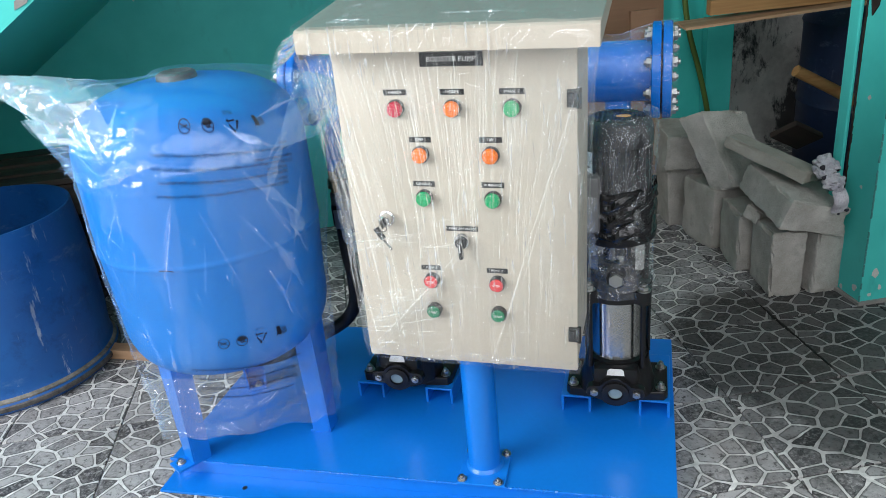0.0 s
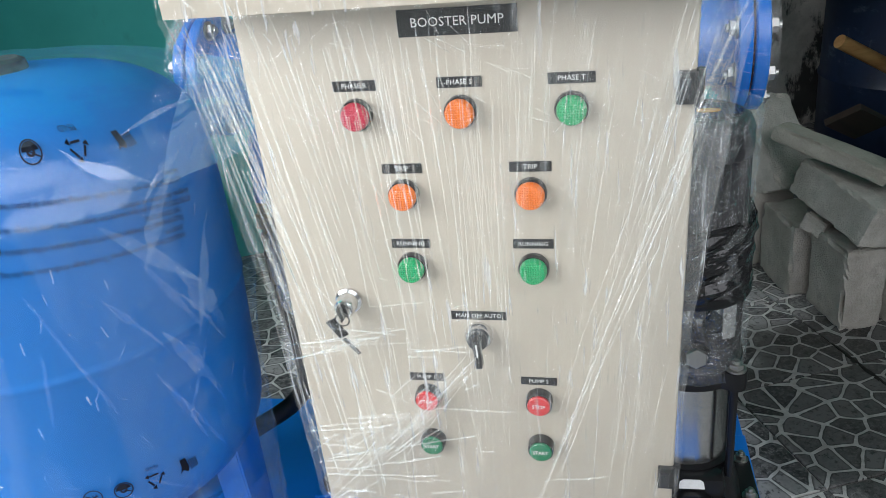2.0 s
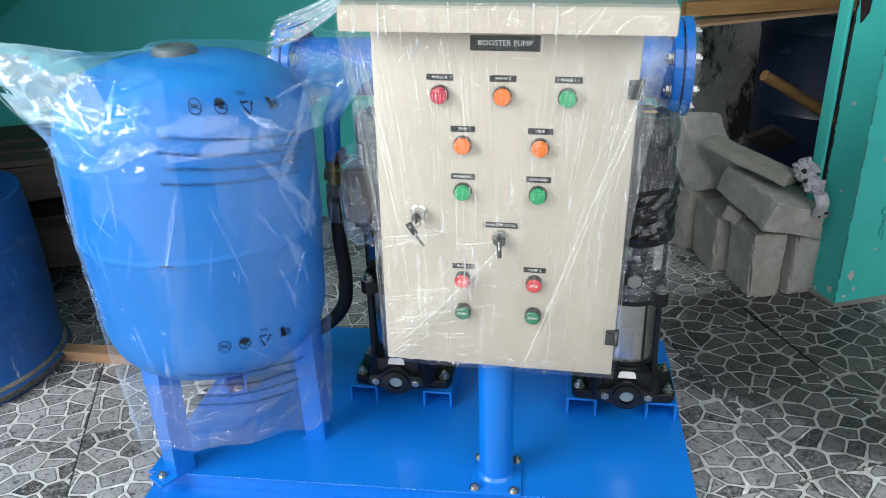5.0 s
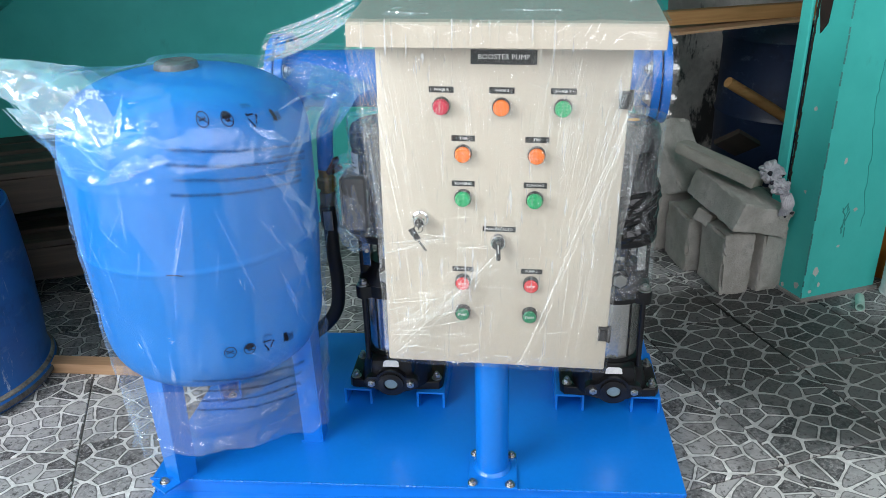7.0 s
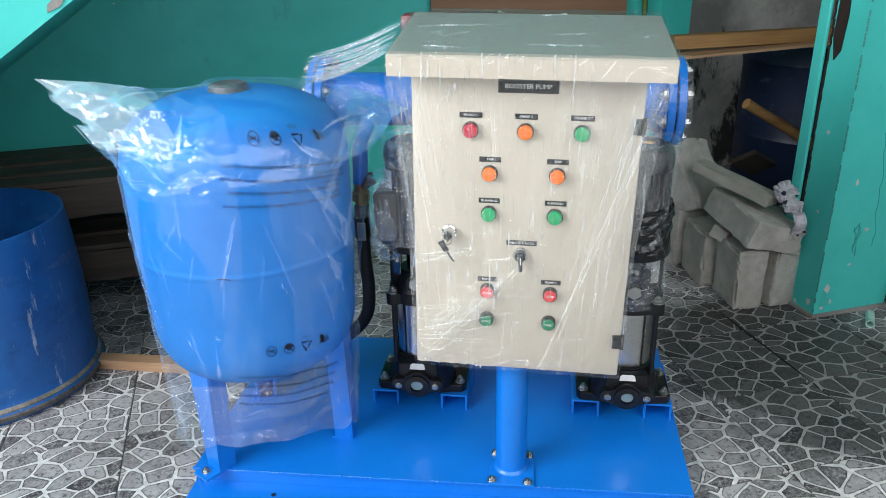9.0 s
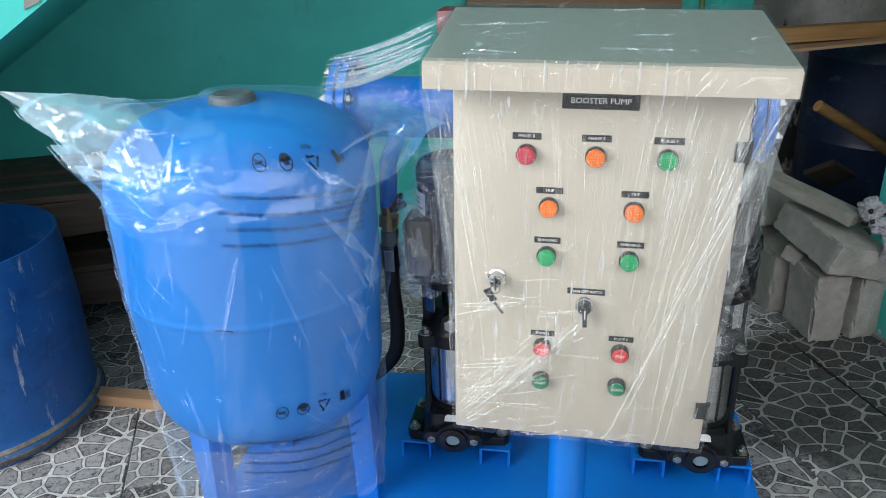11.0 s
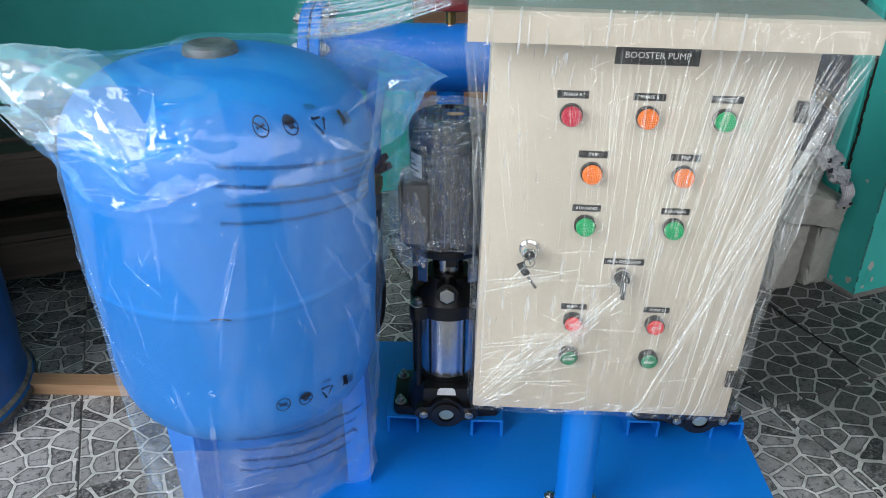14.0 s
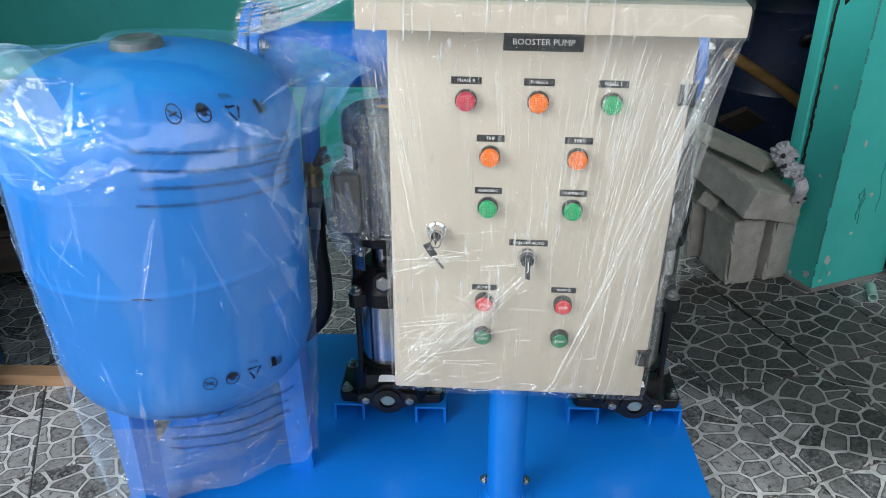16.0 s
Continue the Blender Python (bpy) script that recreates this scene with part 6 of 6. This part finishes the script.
# ---- concrete blocks by the pillar ----


def concrete_block(sx, sy, sz, at, seed, mat=None, label="rough grey concrete block in a loose pile", name="concrete_block", category="concrete block", group="concrete blocks", skew=0.0):
    bm = bmesh.new()
    bmesh.ops.create_cube(bm, size=1.0)
    bmesh.ops.subdivide_edges(bm, edges=bm.edges, cuts=15, use_grid_fill=True)
    low = min(sx, sy, sz)
    for v in bm.verts:
        c = v.co
        p = Vector((c.x * sx, c.y * sy, c.z * sz))
        gap = sorted((sx / 2 - abs(p.x), sy / 2 - abs(p.y), sz / 2 - abs(p.z)))[1]      # way to the nearest arris
        q = p * 17 + Vector((seed * 7.3, seed, 0))
        near = 1.0 if gap < 0.003 else 0.0
        bite = 0.0015 + 0.030 * max(0.0, noise.noise(q * 1.3) - 0.12) + 0.006 * max(0.0, noise.noise(q * 5))
        p -= Vector((math.copysign(1, p.x) * (abs(c.x) > 0.42), math.copysign(1, p.y) * (abs(c.y) > 0.42), math.copysign(1, p.z) * (abs(c.z) > 0.42))) * near * min(bite, low * 0.2)
        rough = 0.0045 * noise.noise(q * 0.6) + 0.0022 * noise.noise(q * 2.6) + 0.0013 * noise.noise(q * 8)
        p += Vector((c.x, c.y, c.z)).normalized() * rough
        p.x += 0.16 * noise.noise(Vector((seed, 1, 2))) * p.z
        p.y += 0.18 * noise.noise(Vector((seed, 5, 2))) * p.x
        p.x *= 1 + 0.5 * noise.noise(Vector((seed * 3.1, 7, 1))) * c.z
        p.x -= skew * p.z
        v.co = p
    ob = part(name, bm, mat or M_BLOCK, None, at=at)
    return tagged(ob, label, category, group)


concrete_block(0.105, 0.165, 0.215, room(1.112, 0.770, 0.1075, 0, 0, -8), 1)
concrete_block(0.105, 0.130, 0.215, room(1.228, 0.738, 0.1075, 0, 0, 4), 2, label="pale concrete block standing against the pillar")
concrete_block(0.150, 0.190, 0.205, room(1.130, 0.965, 0.1025, 0, 0, -10), 3)
concrete_block(0.150, 0.200, 0.225, room(1.110, 1.185, 0.1125, 0, 0, 6), 4)
concrete_block(0.150, 0.210, 0.245, room(1.075, 1.435, 0.1225, 0, 0, -4), 5)
concrete_block(0.200, 0.310, 0.095, room(1.176, 0.815, 0.276, 6, 13, -4), 6, label="long grey concrete block lying across the pile")
concrete_block(0.200, 0.110, 0.270, room(1.125, 1.145, 0.340, -26, 10, 16), 7, label="grey concrete block leaning askew on the pile", skew=0.34)
concrete_block(0.200, 0.240, 0.135, room(1.085, 1.400, 0.310, 3, 2, -10), 8)
concrete_block(0.090, 0.300, 0.040, room(1.135, 0.890, 0.392, 13, 8, 28), 9, M_SLAB, "stained thin concrete slab on the blocks", "concrete_slab")
concrete_block(0.050, 0.060, 0.045, room(1.075, 0.850, 0.222, 20, 10, 30), 10, label="small broken concrete lump between blocks")
board("wood_offcut", 0.14, 0.10, 0.018, room(1.300, 1.02, 0.410, -38, 28, 14), M_BROWN, "dark brown timber offcut behind the blocks", "timber", seed=5)
rag = bmesh.new()
for cu, cv, cz, r, sd in ((1.226, 0.742, 0.398, 0.036, 1), (1.212, 0.730, 0.384, 0.026, 4), (1.222, 0.690, 0.362, 0.030, 2)):
    q = bmesh.ops.create_icosphere(rag, subdivisions=4, radius=r)
    for v in q["verts"]:
        d = v.co.normalized()
        n = 1.1 * abs(noise.noise(d * 1.7 + Vector((sd * 9, 0, 0)))) - 0.45 * abs(noise.noise(d * 3.2 + Vector((0, sd * 9, 0)))) + 0.05 * noise.noise(d * 12)
        v.co = Vector((v.co.x, v.co.y * 1.15, v.co.z * 0.9)) * (0.86 + 0.55 * n) + Vector((cu, cv, cz))
glove = structure("cotton_glove", rag, M_RAG, "crumpled dirty white cotton work glove", "glove")
glove["kind"] = "object"


def cuff_wall(a, b):
    ang = math.tau * a
    rib = 1 + 0.07 * math.sin(ang * 22)
    w = (0.019 + 0.006 * b) * rib
    return Vector((1.214 + 0.010 * b + w * math.cos(ang), 0.650 - 0.012 * math.sin(math.pi * min(1, b * 1.2)) + 0.010 * math.sin(ang) * rib, 0.350 - 0.066 * b + 0.004 * math.cos(ang)))


part("ribbed_cuff", grid(132, 8, cuff_wall), M_RAG, glove, "ribbed knitted cuff", True)
for k, (cu, cv, cz, r) in enumerate(((1.203, 0.716, 0.402, 0.012), (1.246, 0.716, 0.395, 0.013), (1.218, 0.706, 0.372, 0.014), (1.200, 0.700, 0.376, 0.010), (1.240, 0.638, 0.290, 0.008), (1.236, 0.641, 0.318, 0.006), (1.212, 0.634, 0.282, 0.005))):
    bm = bmesh.new()
    q = bmesh.ops.create_icosphere(bm, subdivisions=2, radius=r)
    for v in q["verts"]:
        v.co = Vector((v.co.x * (1 + 0.6 * noise.noise(v.co * 90 + Vector((k, 0, 0)))), v.co.y * 0.5, v.co.z * (0.7 + 0.7 * noise.noise(v.co * 70 + Vector((0, k, 0)))))) + Vector((cu, cv, cz))
    part("glove_trim", bm, M_RAGDARK, glove, "black stitched trim")

# ---- behind the pillar ----
board("timber_beam", 0.95, 0.05, 0.052, room(1.66, 1.40, 0.800, 0, -1.0, -9), M_BEAM, "weathered orange timber propped behind the pillar", "timber", seed=7)
board("thin_board", 1.10, 0.16, 0.010, room(1.63, 1.40, 0.764, 0, -3.0, -9), M_PINE, "thin warped board under the beam", "board", bevel=0.001, seed=8)
rod = thing("wooden_handle", room(1.49, 1.36, 0.545), "worn wooden tool handle leaning in the doorway", "tool handle")
part("shaft", tube([(0, 0, 0), (0.28, 0.0, -0.160), (0.55, 0.03, -0.33)], 0.0215, 14), M_BEAM, rod, smooth=True)
navy = thing("storage_drum", room(2.11, 1.72, 0), "dark navy plastic drum standing in the store", "drum")
part("drum_shell", lathe([(0.0, 0.0), (0.30, 0.0), (0.315, 0.02), (0.320, 0.28), (0.327, 0.30), (0.320, 0.32), (0.320, 0.62), (0.327, 0.64), (0.318, 0.66), (0.300, 0.72), (0.0, 0.735)], 56), M_NAVY, navy, smooth=True)
grip = tube([(0.0, 0, 0.0), (0.0, -0.03, 0.03), (0.05, -0.035, 0.045), (0.11, -0.03, 0.035), (0.13, 0, 0.0)], 0.016, 10)
hd = part("drum_grip", grip, M_RUBBER, navy, "black moulded grip", True)
hd.matrix_basis = pose(-0.20, -0.285, 0.53, 0, 0, -28)
board("plywood_sheet", 0.87, 0.015, 1.22, room(0.722, 1.800, 0.615, -2.2, 0, 0), M_PLY, "reddish plywood sheet leaning on the teal wall", "plywood", bevel=0.001, seed=9)
board("upright_plank", 0.10, 0.022, 0.80, room(0.955, 1.50, 0.405, -3, 0, 0), M_PLY, "brown upright plank standing near the wall", "plank", bevel=0.001, seed=10)
gh = thing("garden_hose", room(1.24, 1.77, 0.0), "thin olive hose hanging down the teal wall", "hose")
part("hose_line", tube([(0.0, 0.03, 1.5), (0.0, 0.028, 0.95), (0.02, 0.025, 0.70), (0.09, 0.02, 0.45), (0.13, 0.015, 0.25), (0.12, 0.0, 0.012)], 0.0115, 10), M_GREENHOSE, gh, smooth=True)

# ---- beside the pillar ----
can = thing("paint_can", room(1.615, 0.500, 0), "white printed paint tin on the floor by the pillar", "paint can")
part("tin", lathe([(0.0, 0.003), (0.066, 0.003), (0.068, 0.0), (0.070, 0.003), (0.067, 0.006), (0.067, 0.128), (0.070, 0.131), (0.068, 0.134), (0.062, 0.132), (0.060, 0.126), (0.0, 0.126)], 40), M_CAN, can, smooth=True)
part("tin_rim", lathe([(0.060, 0.130), (0.070, 0.130), (0.070, 0.135), (0.060, 0.135)], 40), M_RUST, can)
for k, (a0, z, hgt, wid, mt) in enumerate(((208, 0.072, 0.022, 15, M_REDCAP), (206, 0.050, 0.012, 8, M_INK), (217, 0.050, 0.012, 8, M_INK), (206, 0.028, 0.010, 8, M_INK), (217, 0.028, 0.010, 8, M_INK), (262, 0.045, 0.060, 36, M_LABEL))):
    part("print_patch", grid(8, 1, lambda a, b: Vector((0.0676 * math.cos(radians(a0 + wid * a)), 0.0676 * math.sin(radians(a0 + wid * a)), z - hgt / 2 + hgt * b))), mt, can)
pail = thing("orange_pail", room(1.74, 0.66, 0), "orange plastic pail behind the paint tin", "pail")
part("pail_body", lathe([(0.0, 0.0), (0.115, 0.0), (0.12, 0.01), (0.135, 0.27), (0.140, 0.28), (0.132, 0.282), (0.12, 0.02), (0.0, 0.015)], 40), M_ORANGEPL, pail, smooth=True)
stub = thing("pipe_offcut", room(1.395, 0.452, 0.014, 0, 0, -42), "short pale green plastic pipe offcut on the floor", "pipe offcut")
part("pipe_wall", lathe([(0.010, 0.0), (0.014, 0.0), (0.014, 0.075), (0.010, 0.075), (0.010, 0.0)], 24, at=pose(0, 0, 0, -90)), M_PVC, stub, smooth=True)

# ---- floor tiles ----
PITCH, U0, V0 = 0.319, 1.0, 0.245
tile_bm = bmesh.new()
e, w = 0.0022, PITCH - 0.004
low = [tile_bm.verts.new(p) for p in ((0, 0, -0.008), (w, 0, -0.008), (w, w, -0.008), (0, w, -0.008))]
mid = [tile_bm.verts.new(p) for p in ((0, 0, -0.0012), (w, 0, -0.0012), (w, w, -0.0012), (0, w, -0.0012))]
top = [tile_bm.verts.new(p) for p in ((e, e, 0), (w - e, e, 0), (w - e, w - e, 0), (e, w - e, 0))]
for a, b in ((low, mid), (mid, top)):
    for k in range(4):
        tile_bm.faces.new((a[k], a[(k + 1) % 4], b[(k + 1) % 4], b[k]))
tile_bm.faces.new(top)
tile_me = bpy.data.meshes.new("floor_tile")
tile_bm.to_mesh(tile_me)
tile_bm.free()
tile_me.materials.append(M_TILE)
rng = random.Random(12)
for i in range(-12, 7):
    for j in range(-8, 8):
        u, v = U0 + i * PITCH, V0 + j * PITCH
        if u < -2.95 or u > 3.0 or v > 2.2 or (v > 1.55 and u < 1.2):
            continue
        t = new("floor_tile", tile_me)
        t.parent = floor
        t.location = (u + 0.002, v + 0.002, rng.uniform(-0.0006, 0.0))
